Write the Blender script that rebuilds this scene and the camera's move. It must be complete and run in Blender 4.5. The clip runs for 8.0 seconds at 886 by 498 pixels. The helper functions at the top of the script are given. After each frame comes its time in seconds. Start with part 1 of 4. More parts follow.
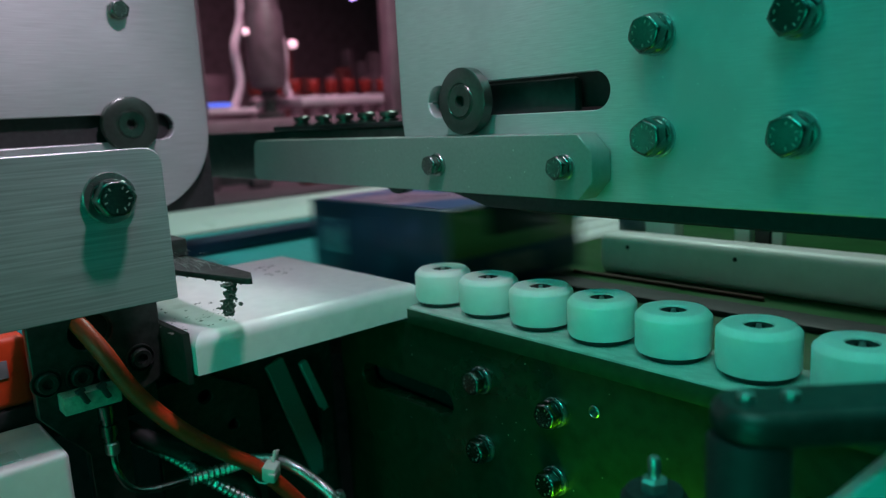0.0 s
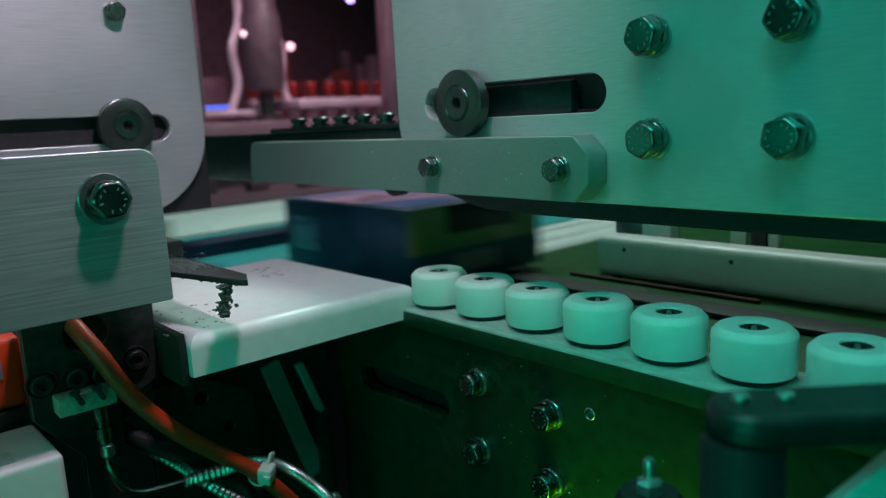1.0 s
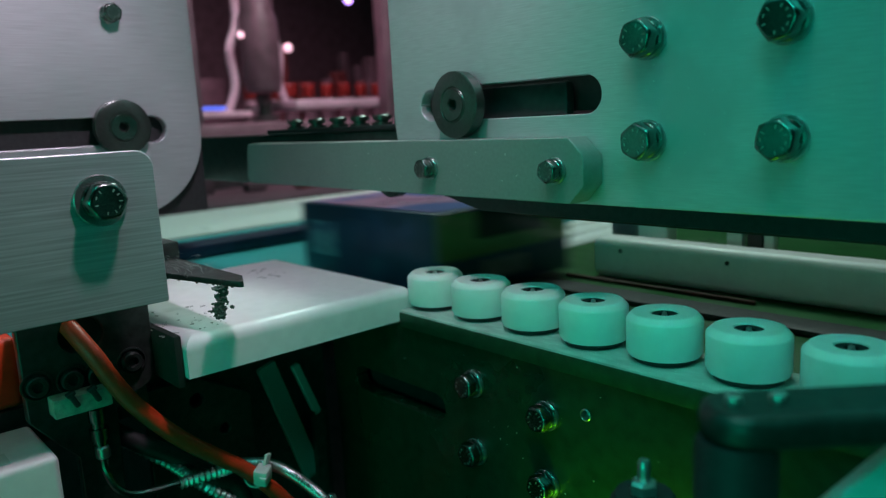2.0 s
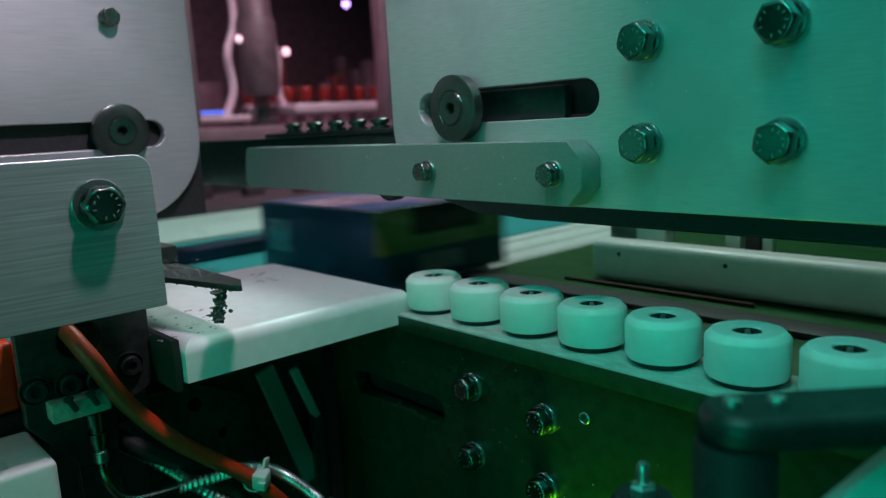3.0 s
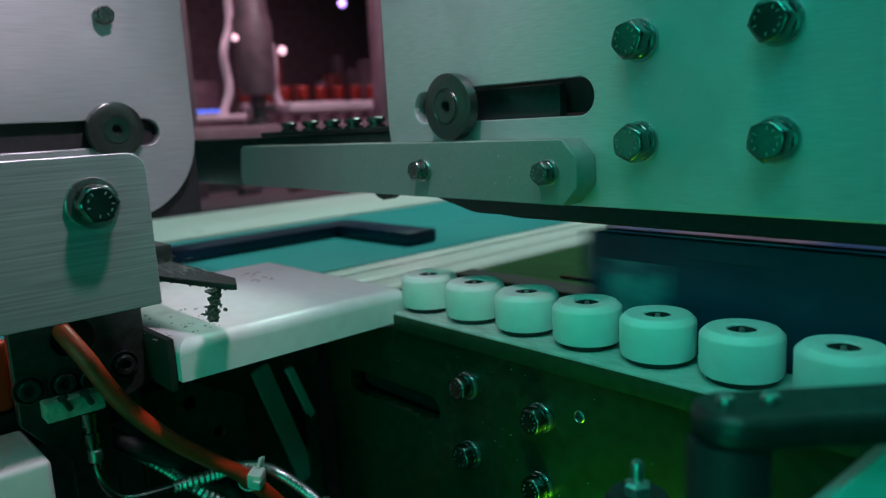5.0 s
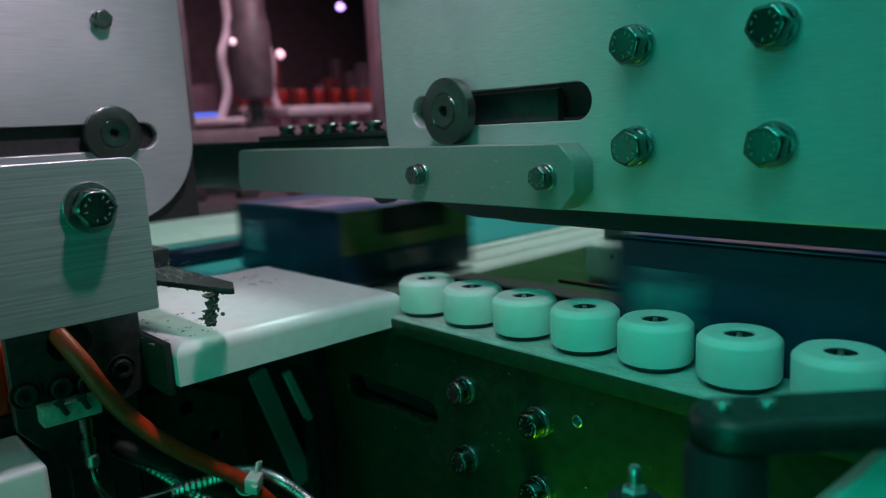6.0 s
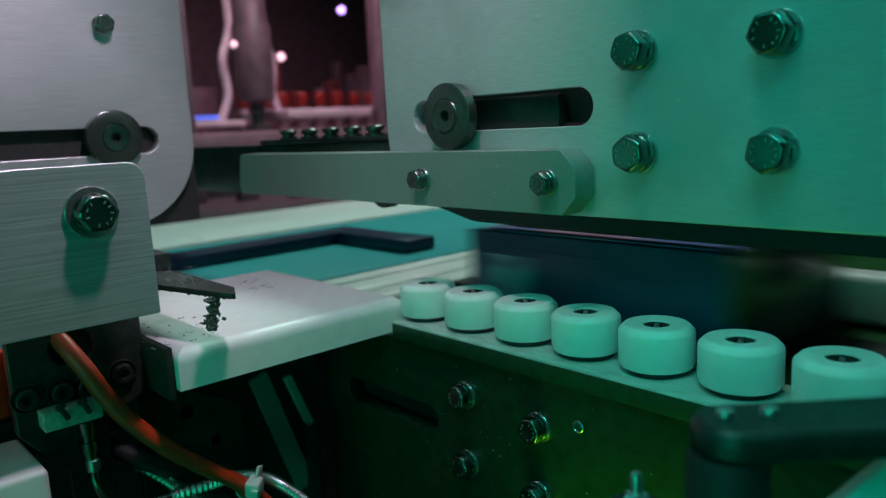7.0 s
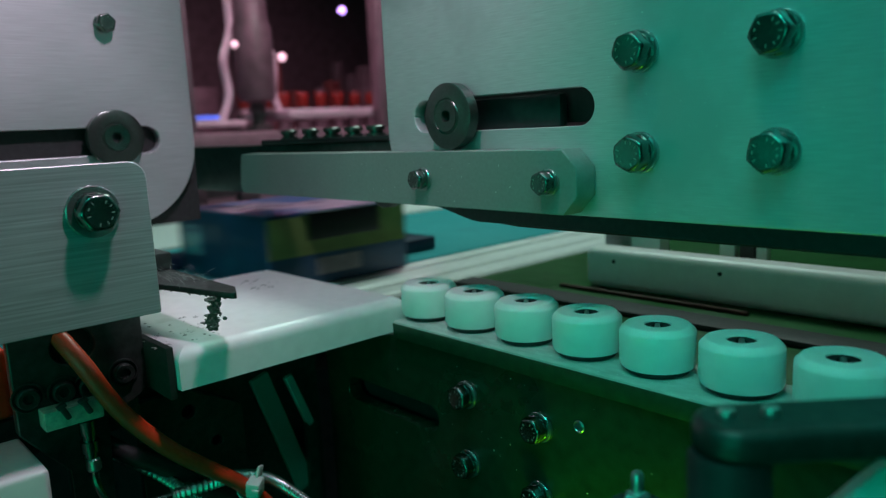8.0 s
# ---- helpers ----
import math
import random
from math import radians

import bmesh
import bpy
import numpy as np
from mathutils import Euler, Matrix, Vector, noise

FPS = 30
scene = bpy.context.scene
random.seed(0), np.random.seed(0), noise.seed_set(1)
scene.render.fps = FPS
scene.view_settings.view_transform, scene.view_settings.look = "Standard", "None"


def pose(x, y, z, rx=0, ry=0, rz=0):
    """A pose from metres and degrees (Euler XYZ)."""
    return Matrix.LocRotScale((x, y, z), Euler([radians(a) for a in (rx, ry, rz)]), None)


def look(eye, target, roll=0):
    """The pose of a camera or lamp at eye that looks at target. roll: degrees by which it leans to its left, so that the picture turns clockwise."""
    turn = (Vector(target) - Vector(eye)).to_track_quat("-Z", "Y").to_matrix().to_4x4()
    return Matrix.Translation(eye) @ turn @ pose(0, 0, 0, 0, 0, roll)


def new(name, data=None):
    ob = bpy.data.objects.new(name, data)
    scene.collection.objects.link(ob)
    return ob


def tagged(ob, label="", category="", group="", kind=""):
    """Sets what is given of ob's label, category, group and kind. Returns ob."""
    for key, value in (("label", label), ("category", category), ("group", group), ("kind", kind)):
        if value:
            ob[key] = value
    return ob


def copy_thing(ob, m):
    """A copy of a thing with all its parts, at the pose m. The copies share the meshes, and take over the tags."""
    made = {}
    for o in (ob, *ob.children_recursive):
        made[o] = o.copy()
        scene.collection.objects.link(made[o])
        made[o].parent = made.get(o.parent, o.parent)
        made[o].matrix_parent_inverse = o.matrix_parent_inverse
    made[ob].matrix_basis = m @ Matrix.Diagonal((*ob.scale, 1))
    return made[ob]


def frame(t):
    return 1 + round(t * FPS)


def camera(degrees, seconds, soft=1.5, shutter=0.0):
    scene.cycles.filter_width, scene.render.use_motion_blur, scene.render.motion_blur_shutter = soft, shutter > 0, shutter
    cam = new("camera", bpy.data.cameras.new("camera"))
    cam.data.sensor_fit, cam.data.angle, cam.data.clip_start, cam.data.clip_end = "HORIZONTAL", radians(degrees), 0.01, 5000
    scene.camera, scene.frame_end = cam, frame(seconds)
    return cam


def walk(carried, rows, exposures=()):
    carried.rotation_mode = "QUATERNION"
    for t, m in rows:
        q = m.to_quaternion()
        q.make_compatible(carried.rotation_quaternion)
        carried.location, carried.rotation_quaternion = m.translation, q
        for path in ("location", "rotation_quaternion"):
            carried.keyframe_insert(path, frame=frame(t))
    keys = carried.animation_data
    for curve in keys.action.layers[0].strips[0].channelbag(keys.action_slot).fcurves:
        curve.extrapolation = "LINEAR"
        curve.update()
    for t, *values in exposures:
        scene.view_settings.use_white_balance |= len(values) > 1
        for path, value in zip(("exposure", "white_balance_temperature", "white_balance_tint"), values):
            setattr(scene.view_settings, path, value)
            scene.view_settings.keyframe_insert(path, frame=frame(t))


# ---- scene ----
cam = camera(61.78, 8.0, soft=1.3, shutter=0.5)
cam.data.dof.use_dof = True
cam.data.dof.focus_distance, cam.data.dof.aperture_fstop = 0.36, 8.0
PATH = [
    (0, (0.3394, -0.2936, 1.0233), (-0.4032, 0.3518, 0.8445), -3.18),
    (0.5, (0.3394, -0.2929, 1.0229), (-0.4027, 0.3535, 0.8454), -3.10),
    (1, (0.3399, -0.2929, 1.0227), (-0.4011, 0.3554, 0.8476), -3.06),
    (1.5, (0.3405, -0.2923, 1.0228), (-0.3992, 0.3574, 0.8476), -2.97),
    (3, (0.3409, -0.2923, 1.0229), (-0.3975, 0.3605, 0.8534), -3.17),
    (3.5, (0.3406, -0.2918, 1.0235), (-0.3975, 0.3612, 0.8543), -3.05),
    (4, (0.3406, -0.2922, 1.0227), (-0.3958, 0.3624, 0.8516), -3.01),
    (4.5, (0.3411, -0.2919, 1.0225), (-0.3949, 0.3628, 0.8502), -3.11),
    (6, (0.3414, -0.2915, 1.0231), (-0.3923, 0.3671, 0.8565), -3.08),
    (6.5, (0.3408, -0.2916, 1.0240), (-0.3928, 0.3674, 0.8577), -3.03),
    (7, (0.3410, -0.2918, 1.0244), (-0.3932, 0.3672, 0.8612), -2.98),
    (7.5, (0.3407, -0.2919, 1.0244), (-0.3934, 0.3673, 0.8614), -3.04),
    (8, (0.3408, -0.2921, 1.0241), (-0.3938, 0.3667, 0.8615), -2.92),
]
walk(cam, [(t, look(e, g, r)) for t, e, g, r in PATH], [(0, 0.0), (1.5, -0.04), (4.0, -0.06), (6.0, -0.12), (8.0, -0.10)])

# ---- light ----
world = bpy.data.worlds.new("factory_world")
scene.world = world
world.use_nodes = True
world.node_tree.nodes["Background"].inputs[0].default_value = (0.10, 0.75, 0.50, 1)
world.node_tree.nodes["Background"].inputs[1].default_value = 0.03


def area(name, eye, target, w, h, watts, colour):
    d = bpy.data.lights.new(name, "AREA")
    d.shape, d.size, d.size_y, d.energy, d.color = "RECTANGLE", w, h, watts, colour
    ob = new(name, d)
    ob.matrix_world = look(eye, target)
    return ob


signal = area("signal_light_green", (0.24, -0.28, 1.75), (0.25, -0.02, 0.95), 0.20, 0.14, 0.082, (0.32, 1.0, 0.88))
signal.data.spread = radians(46)
# Unseen green fill added behind the camera to light the front faces.
area("front_fill_green", (0.62, -1.40, 0.98), (0.0, 0.0, 0.90), 0.7, 0.5, 2.8, (0.0, 1.0, 0.60))
# Added green fill aimed at the right head plate to brighten it.
head_fill = area("head_fill_green", (0.42, -0.40, 1.52), (0.20, 0.0, 1.08), 0.20, 0.15, 0.155, (0.02, 1.0, 0.80))
head_fill.data.spread = radians(60)
# Broad overhead fill, added in place of green ambient that the closed room blocks.
area("ambient_fill_green", (-0.7, -1.7, 3.0), (-0.1, -0.2, 0.9), 2.0, 2.0, 13.5, (0.02, 1.0, 0.78))
# Unseen white lamp added over the outfeed to light deck and rail top.
area("outfeed_lamp_white", (-0.45, 0.60, 1.95), (-0.45, 0.35, 0.9), 0.35, 0.35, 8.0, (0.70, 1.0, 0.90))
pink = area("cabinet_light_pink", (-1.10, 0.62, 2.05), (-1.70, 0.80, 1.05), 0.6, 0.9, 7, (1.0, 0.50, 0.66))
pink.data.spread = radians(90)
# Added fill with no known source; lifts the dark undersides.
area("underframe_fill_green", (0.30, -0.55, 0.50), (0.0, -0.05, 0.86), 0.35, 0.25, 0.27, (0.0, 1.0, 0.42))
# Unseen green lamp added below the frame for the glow on its lower plate.
frame_foot_glow = area("frame_foot_glow_green", (0.15, -0.085, 0.745), (0.155, -0.02, 0.805), 0.05, 0.02, 0.05, (0.16, 1.0, 0.0))
frame_foot_glow.data.spread = radians(80)


def spot(name, eye, target, watts, colour, degrees, blend, size):
    d = bpy.data.lights.new(name, "SPOT")
    d.energy, d.color, d.spot_size, d.spot_blend, d.shadow_soft_size = watts, colour, radians(degrees), blend, size
    new(name, d).matrix_world = look(eye, target)


spot("work_lamp_white", (0.15, -0.110, 1.38), (-0.13, -0.175, 1.00), 5.3, (0.97, 0.79, 1.0), 58, 1.0, 0.022)
spot("head_lamp_white", (0.10, -0.135, 1.33), (0.05, 0.0, 1.125), 3.0, (1.0, 0.70, 0.93), 48, 1.0, 0.020)
spot("side_lamp_pink", (0.12, -0.62, 1.30), (-0.06, -0.29, 0.88), 0.22, (1.0, 0.42, 0.50), 28, 1.0, 0.03)

# ---- materials ----


def material(name, colour, rough=0.5, metal=0.0, noise_scale=60.0, amount=0.15, bump=0.0, stretch=(1, 1, 1), coat=0.0, sss=0.0, rough_var=0.1, stain=None, stain_scale=9.0, stain_edge=0.62):
    m = bpy.data.materials.new(name)
    m.use_nodes = True
    nt = m.node_tree
    N, L = nt.nodes, nt.links
    b = N["Principled BSDF"]
    tc = N.new("ShaderNodeTexCoord")
    mp = N.new("ShaderNodeMapping")
    mp.inputs["Scale"].default_value = stretch
    L.new(tc.outputs["Object"], mp.inputs["Vector"])
    fine = N.new("ShaderNodeTexNoise")
    fine.inputs["Scale"].default_value, fine.inputs["Detail"].default_value = noise_scale, 6
    L.new(mp.outputs[0], fine.inputs["Vector"])
    broad = N.new("ShaderNodeTexNoise")
    broad.inputs["Scale"].default_value, broad.inputs["Detail"].default_value = stain_scale, 4
    L.new(tc.outputs["Object"], broad.inputs["Vector"])
    ramp = N.new("ShaderNodeMapRange")
    ramp.inputs["From Min"].default_value, ramp.inputs["From Max"].default_value = 0.3, 0.7
    ramp.inputs["To Min"].default_value, ramp.inputs["To Max"].default_value = 1 - amount, 1 + amount
    L.new(fine.outputs["Fac"], ramp.inputs["Value"])
    mul = N.new("ShaderNodeVectorMath")
    mul.operation = "SCALE"
    mul.inputs[0].default_value = colour[:3]
    L.new(ramp.outputs[0], mul.inputs["Scale"])
    last = mul.outputs[0]
    if stain:
        mix = N.new("ShaderNodeMix")
        mix.data_type = "RGBA"
        edge = N.new("ShaderNodeMapRange")
        edge.inputs["From Min"].default_value, edge.inputs["From Max"].default_value = stain_edge, stain_edge + 0.12
        L.new(broad.outputs["Fac"], edge.inputs["Value"])
        L.new(edge.outputs[0], mix.inputs["Factor"])
        L.new(last, mix.inputs["A"])
        mix.inputs["B"].default_value = (*stain, 1)
        last = mix.outputs["Result"]
    L.new(last, b.inputs["Base Color"])
    rr = N.new("ShaderNodeMapRange")
    rr.inputs["From Min"].default_value, rr.inputs["From Max"].default_value = 0.3, 0.7
    rr.inputs["To Min"].default_value, rr.inputs["To Max"].default_value = max(rough - rough_var, 0.02), min(rough + rough_var, 1)
    L.new(broad.outputs["Fac"], rr.inputs["Value"])
    L.new(rr.outputs[0], b.inputs["Roughness"])
    b.inputs["Metallic"].default_value = metal
    b.inputs["Coat Weight"].default_value = coat
    if sss:
        b.inputs["Subsurface Weight"].default_value = sss
        b.inputs["Subsurface Radius"].default_value = (0.006, 0.006, 0.005)
        b.inputs["Subsurface Scale"].default_value = 1.0
    if bump:
        bp = N.new("ShaderNodeBump")
        bp.inputs["Strength"].default_value, bp.inputs["Distance"].default_value = bump, 0.0006
        L.new(fine.outputs["Fac"], bp.inputs["Height"])
        L.new(bp.outputs[0], b.inputs["Normal"])
    return m


def glow(name, colour, strength):
    m = bpy.data.materials.new(name)
    m.use_nodes = True
    b = m.node_tree.nodes["Principled BSDF"]
    b.inputs["Base Color"].default_value = (*colour, 1)
    b.inputs["Emission Color"].default_value = (*colour, 1)
    b.inputs["Emission Strength"].default_value = strength
    return m


ALU_A = material("brushed_aluminium_x", (0.58, 0.59, 0.60), 0.44, 0.6, 1500, 0.09, 0.06, (0.06, 1, 1), stain=(0.49, 0.50, 0.51), stain_scale=14, stain_edge=0.52)
ALU_B = material("brushed_aluminium_y", (0.62, 0.61, 0.63), 0.42, 0.65, 1500, 0.10, 0.06, (0.03, 1, 1))
ALU_BRACKET = material("coarse_brushed_aluminium", (0.60, 0.59, 0.61), 0.40, 0.65, 900, 0.25, 0.12, (0.02, 1, 1))
ALU_MATT = material("machined_aluminium", (0.26, 0.30, 0.28), 0.5, 0.35, 500, 0.06, 0.05, stain=(0.24, 0.27, 0.25), stain_scale=40)
ZINC = material("dull_steel_bolt", (0.18, 0.19, 0.18), 0.26, 1.0, 900, 0.15, 0.06)
STEEL = material("plain_steel", (0.42, 0.42, 0.42), 0.3, 0.9, 400, 0.15, 0.1)
DARK_STEEL = material("dark_oiled_steel", (0.055, 0.062, 0.058), 0.38, 0.6, 200, 0.3, 0.15, stain=(0.03, 0.03, 0.028), stain_scale=30)
TERMINAL = material("grimy_pale_plastic", (0.36, 0.42, 0.34), 0.6, 0, 300, 0.3, 0.1)
# Steel bed with the bounced green light mixed into its base colour.
BED = material("green_lit_bed", (0.016, 0.105, 0.024), 0.36, 0.1, 120, 0.25, 0.1, (0.2, 1, 1), stain=(0.010, 0.035, 0.016), stain_scale=18)
# Shade and green light on the rail's front edge, held in this colour.
EDGE = material("shaded_edge_green", (0.010, 0.055, 0.026), 0.42, 0.2, 160, 0.3, 0.1)
DISC = material("blackened_steel_disc", (0.080, 0.095, 0.085), 0.32, 0.7, 500, 0.12, 0.05)
BLACK = material("black_rubber", (0.02, 0.02, 0.021), 0.6, 0, 300, 0.3, 0.2)
BLACK_MATT = material("matt_black_end_sheet", (0.008, 0.016, 0.011), 0.95, 0, 300, 0.3, 0.2)
BLACK_GLOSS = material("black_plastic", (0.018, 0.019, 0.02), 0.35, 0, 200, 0.3, 0.05)
NYLON = material("white_nylon", (0.85, 0.85, 0.83), 0.42, 0, 150, 0.03, 0.08, sss=0.25, stain=(0.68, 0.69, 0.65), stain_scale=70, stain_edge=0.72)
HDPE = material("white_polyethylene", (0.86, 0.85, 0.84), 0.38, 0, 120, 0.04, 0.1, sss=0.12, stain=(0.6, 0.6, 0.56), stain_scale=26, stain_edge=0.68)
TEAL = material("teal_conveyor_belt", (0.03, 0.36, 0.38), 0.5, 0, 900, 0.15, 0.2, stain=(0.04, 0.24, 0.29), stain_scale=8)
NAVY = material("navy_blue_painted_guide", (0.005, 0.022, 0.055), 0.5, 0, 100, 0.15)
ROLLER_BASE = material("scuffed_steel_rail", (0.56, 0.60, 0.57), 0.40, 0.1, 180, 0.2, 0.15, (0.4, 1, 1), stain=(0.66, 0.68, 0.66), stain_scale=120, stain_edge=0.66)
# The green that light casts on the frame is put into its base colour.
FRAME_STEEL = material("dark_green_lit_frame", (0.012, 0.038, 0.020), 0.32, 0.2, 140, 0.3, 0.15, stain=(0.007, 0.018, 0.012), stain_scale=14)
CARTON = material("blue_printed_carton", (0.006, 0.050, 0.110), 0.5, 0, 60, 0.2, 0.02, coat=0.1, stain=(0.010, 0.085, 0.15), stain_scale=16)
OLIVE = material("olive_printed_carton", (0.13, 0.20, 0.06), 0.4, 0, 80, 0.15, 0.02, coat=0.4)
PRINT_TEAL = material("pale_teal_print", (0.10, 0.34, 0.40), 0.4, 0, 60, 0.3, coat=0.4, stain=(0.02, 0.1, 0.18), stain_scale=60, stain_edge=0.5)
PRINT_TOP = material("pale_lilac_print", (0.78, 0.40, 0.66), 0.35, 0, 30, 0.3, coat=0.5, stain=(0.10, 0.16, 0.50), stain_scale=14, stain_edge=0.45)
PRINT_GREY = material("grey_label_print", (0.22, 0.20, 0.22), 0.4, 0, 80, 0.2, coat=0.3)
ORANGE = material("orange_cable_sheath", (0.70, 0.050, 0.012), 0.46, 0, 200, 0.12, 0.05, stain=(0.5, 0.04, 0.012), stain_scale=40)
ORANGE_BOX = material("orange_plastic", (0.72, 0.055, 0.012), 0.45, 0, 100, 0.1)
BRAID = material("bright_steel_conduit", (0.66, 0.66, 0.66), 0.36, 0.95, 300, 0.15)
TIE = material("white_cable_tie", (0.72, 0.74, 0.70), 0.45, 0, 100, 0.05)
DIRT = material("grey_green_dust", (0.10, 0.12, 0.10), 0.9, 0, 800, 0.4, 0.5)
RUST = material("red_brown_belt_edge", (0.07, 0.020, 0.012), 0.7, 0, 200, 0.3, 0.2, (0.2, 1, 1))
CONCRETE = material("grey_concrete", (0.22, 0.22, 0.21), 0.8, 0, 8, 0.2, 0.3)
WALL = material("dark_factory_wall", (0.15, 0.12, 0.14), 0.8, 0, 5, 0.15, 0.2)
CAB_DARK = material("dark_machine_paint", (0.09, 0.06, 0.075), 0.5, 0.2, 30, 0.3)
CAB_LIGHT = material("pale_machine_paint", (0.55, 0.42, 0.50), 0.4, 0.2, 20, 0.15)
CAB_GREY = material("grey_machine_paint", (0.19, 0.12, 0.15), 0.55, 0.1, 20, 0.2)
RED_DIM = material("dull_red_machine_paint", (0.09, 0.018, 0.018), 0.5, 0.1, 30, 0.3)
RED_CAP = material("red_caps", (0.17, 0.012, 0.009), 0.4, 0, 40, 0.2)
LAMP_WHITE = glow("lamp_glow", (1.0, 0.62, 0.75), 1.3)
LAMP_VIOLET = glow("violet_indicator_glow", (0.5, 0.3, 1.0), 4)
BLUE_GLOW = glow("blue_indicator_glow", (0.1, 0.2, 1.0), 0.6)

# ---- mesh helpers ----


def thing(name, label, category, group="", kind="", at=(0, 0, 0)):
    ob = new(name)
    ob.location = at
    return tagged(ob, label, category, group, kind)


def to_mesh(name, bm, mat, smooth=32):
    me = bpy.data.meshes.new(name)
    for fc in bm.faces:
        fc.smooth = True
    for e in bm.edges:
        e.smooth = not (len(e.link_faces) == 2 and e.calc_face_angle(0) > radians(smooth))
    bm.to_mesh(me)
    bm.free()
    me.materials.append(mat)
    return me


def part(name, bm, mat, parent, label="", m=None, smooth=32):
    me = bm if isinstance(bm, bpy.types.Mesh) else to_mesh(name, bm, mat, smooth)
    ob = new(name, me)
    ob.parent = parent
    if m is not None:
        ob.matrix_basis = m
    return tagged(ob, label)


def single(name, bm, mat, label, category, kind="", group="", m=None):
    ob = new(name, bm if isinstance(bm, bpy.types.Mesh) else to_mesh(name, bm, mat))
    if m is not None:
        ob.matrix_basis = m
    return tagged(ob, label, category, group, kind)


def block(x0, x1, y0, y1, z0, z1, bevel=0.0, seg=2, bm=None):
    out = bm or bmesh.new()
    made = bmesh.ops.create_cube(out, size=1, matrix=Matrix.Translation(((x0 + x1) / 2, (y0 + y1) / 2, (z0 + z1) / 2)) @ Matrix.Diagonal((x1 - x0, y1 - y0, z1 - z0, 1)))
    if bevel:
        es = list({e for v in made["verts"] for e in v.link_edges})
        bmesh.ops.bevel(out, geom=es, offset=bevel, segments=seg, affect="EDGES", profile=0.5)
    return out


def lathe(profile, n=32, bm=None, m=None):
    """A solid of revolution round z from (radius, height) pairs."""
    out = bm or bmesh.new()
    rings = []
    m = m or Matrix()
    for r, z in profile:
        if r < 1e-6:
            rings.append([out.verts.new(m @ Vector((0, 0, z)))])
        else:
            rings.append([out.verts.new(m @ Vector((r * math.cos(2 * math.pi * i / n), r * math.sin(2 * math.pi * i / n), z))) for i in range(n)])
    for a, b in zip(rings, rings[1:]):
        for i in range(n):
            j = (i + 1) % n
            if len(a) == 1 and len(b) == 1:
                continue
            if len(a) == 1:
                out.faces.new((a[0], b[j], b[i]))
            elif len(b) == 1:
                out.faces.new((a[i], a[j], b[0]))
            else:
                out.faces.new((a[i], a[j], b[j], b[i]))
    bmesh.ops.recalc_face_normals(out, faces=out.faces)
    return out


def tube(points, r, n=12, steps=8, ridge=0.0, pitch=0.0):
    """A round tube through points, ribbed where ridge is given."""
    P = [Vector(p) for p in points]
    path = []
    for i in range(len(P) - 1):
        a, b, c, d = P[max(i - 1, 0)], P[i], P[i + 1], P[min(i + 2, len(P) - 1)]
        for k in range(steps):
            t = k / steps
            path.append(0.5 * ((2 * b) + (c - a) * t + (2 * a - 5 * b + 4 * c - d) * t * t + (3 * b - a - 3 * c + d) * t ** 3))
    path.append(P[-1])
    bm = bmesh.new()
    rings = []
    run = 0.0
    up = Vector((0.3, 0.2, 1)).normalized()
    for i, p in enumerate(path):
        if i:
            run += (p - path[i - 1]).length
        d = (path[min(i + 1, len(path) - 1)] - path[max(i - 1, 0)]).normalized()
        s = d.cross(up).normalized()
        u = s.cross(d)
        rr = r + (ridge if pitch and (i % 2) else 0)
        rings.append([bm.verts.new(p + rr * (math.cos(2 * math.pi * k / n) * s + math.sin(2 * math.pi * k / n) * u)) for k in range(n)])
    for a, b in zip(rings, rings[1:]):
        for i in range(n):
            bm.faces.new((a[i], a[(i + 1) % n], b[(i + 1) % n], b[i]))
    bm.faces.new(rings[0][::-1])
    bm.faces.new(rings[-1])
    bmesh.ops.recalc_face_normals(bm, faces=bm.faces)
    return bm


def outline(points, radii, seg=8):
    """A closed 2D outline with rounded corners."""
    out = []
    n = len(points)
    for i in range(n):
        p, a, b = Vector(points[i]), Vector(points[i - 1]), Vector(points[(i + 1) % n])
        r = radii[i] if isinstance(radii, (list, tuple)) else radii
        if r <= 0:
            out.append(p)
            continue
        da, db = (a - p).normalized(), (b - p).normalized()
        ang = da.angle(db)
        cut = r / math.tan(ang / 2)
        c = p + (da + db).normalized() * (r / math.sin(ang / 2))
        s, e = p + da * cut - c, p + db * cut - c
        turn = math.atan2(s.x * e.y - s.y * e.x, s.dot(e))
        for k in range(seg + 1):
            t = turn * k / seg
            out.append(c + Vector((s.x * math.cos(t) - s.y * math.sin(t), s.x * math.sin(t) + s.y * math.cos(t))))
    return out


def plate(name, loops, thick, bevel, mat):
    """A flat plate in local xy, from z = -thick to 0, with holes: the first loop is the rim, the others are cut out."""
    cu = bpy.data.curves.new(name, "CURVE")
    cu.dimensions, cu.fill_mode = "2D", "BOTH"
    cu.extrude, cu.bevel_depth, cu.bevel_resolution = thick / 2 - bevel, bevel, 1
    for lp in loops:
        s = cu.splines.new("POLY")
        s.points.add(len(lp) - 1)
        for q, p in zip(s.points, lp):
            q.co = (p.x, p.y, 0, 1)
        s.use_cyclic_u = True
    tmp = new(name, cu)
    bpy.context.view_layer.update()
    me = bpy.data.meshes.new_from_object(tmp.evaluated_get(bpy.context.evaluated_depsgraph_get()))
    bpy.data.objects.remove(tmp)
    bpy.data.curves.remove(cu)
    me.transform(Matrix.Translation((0, 0, -thick / 2)))
    me.materials.clear()
    me.materials.append(mat)
    return me


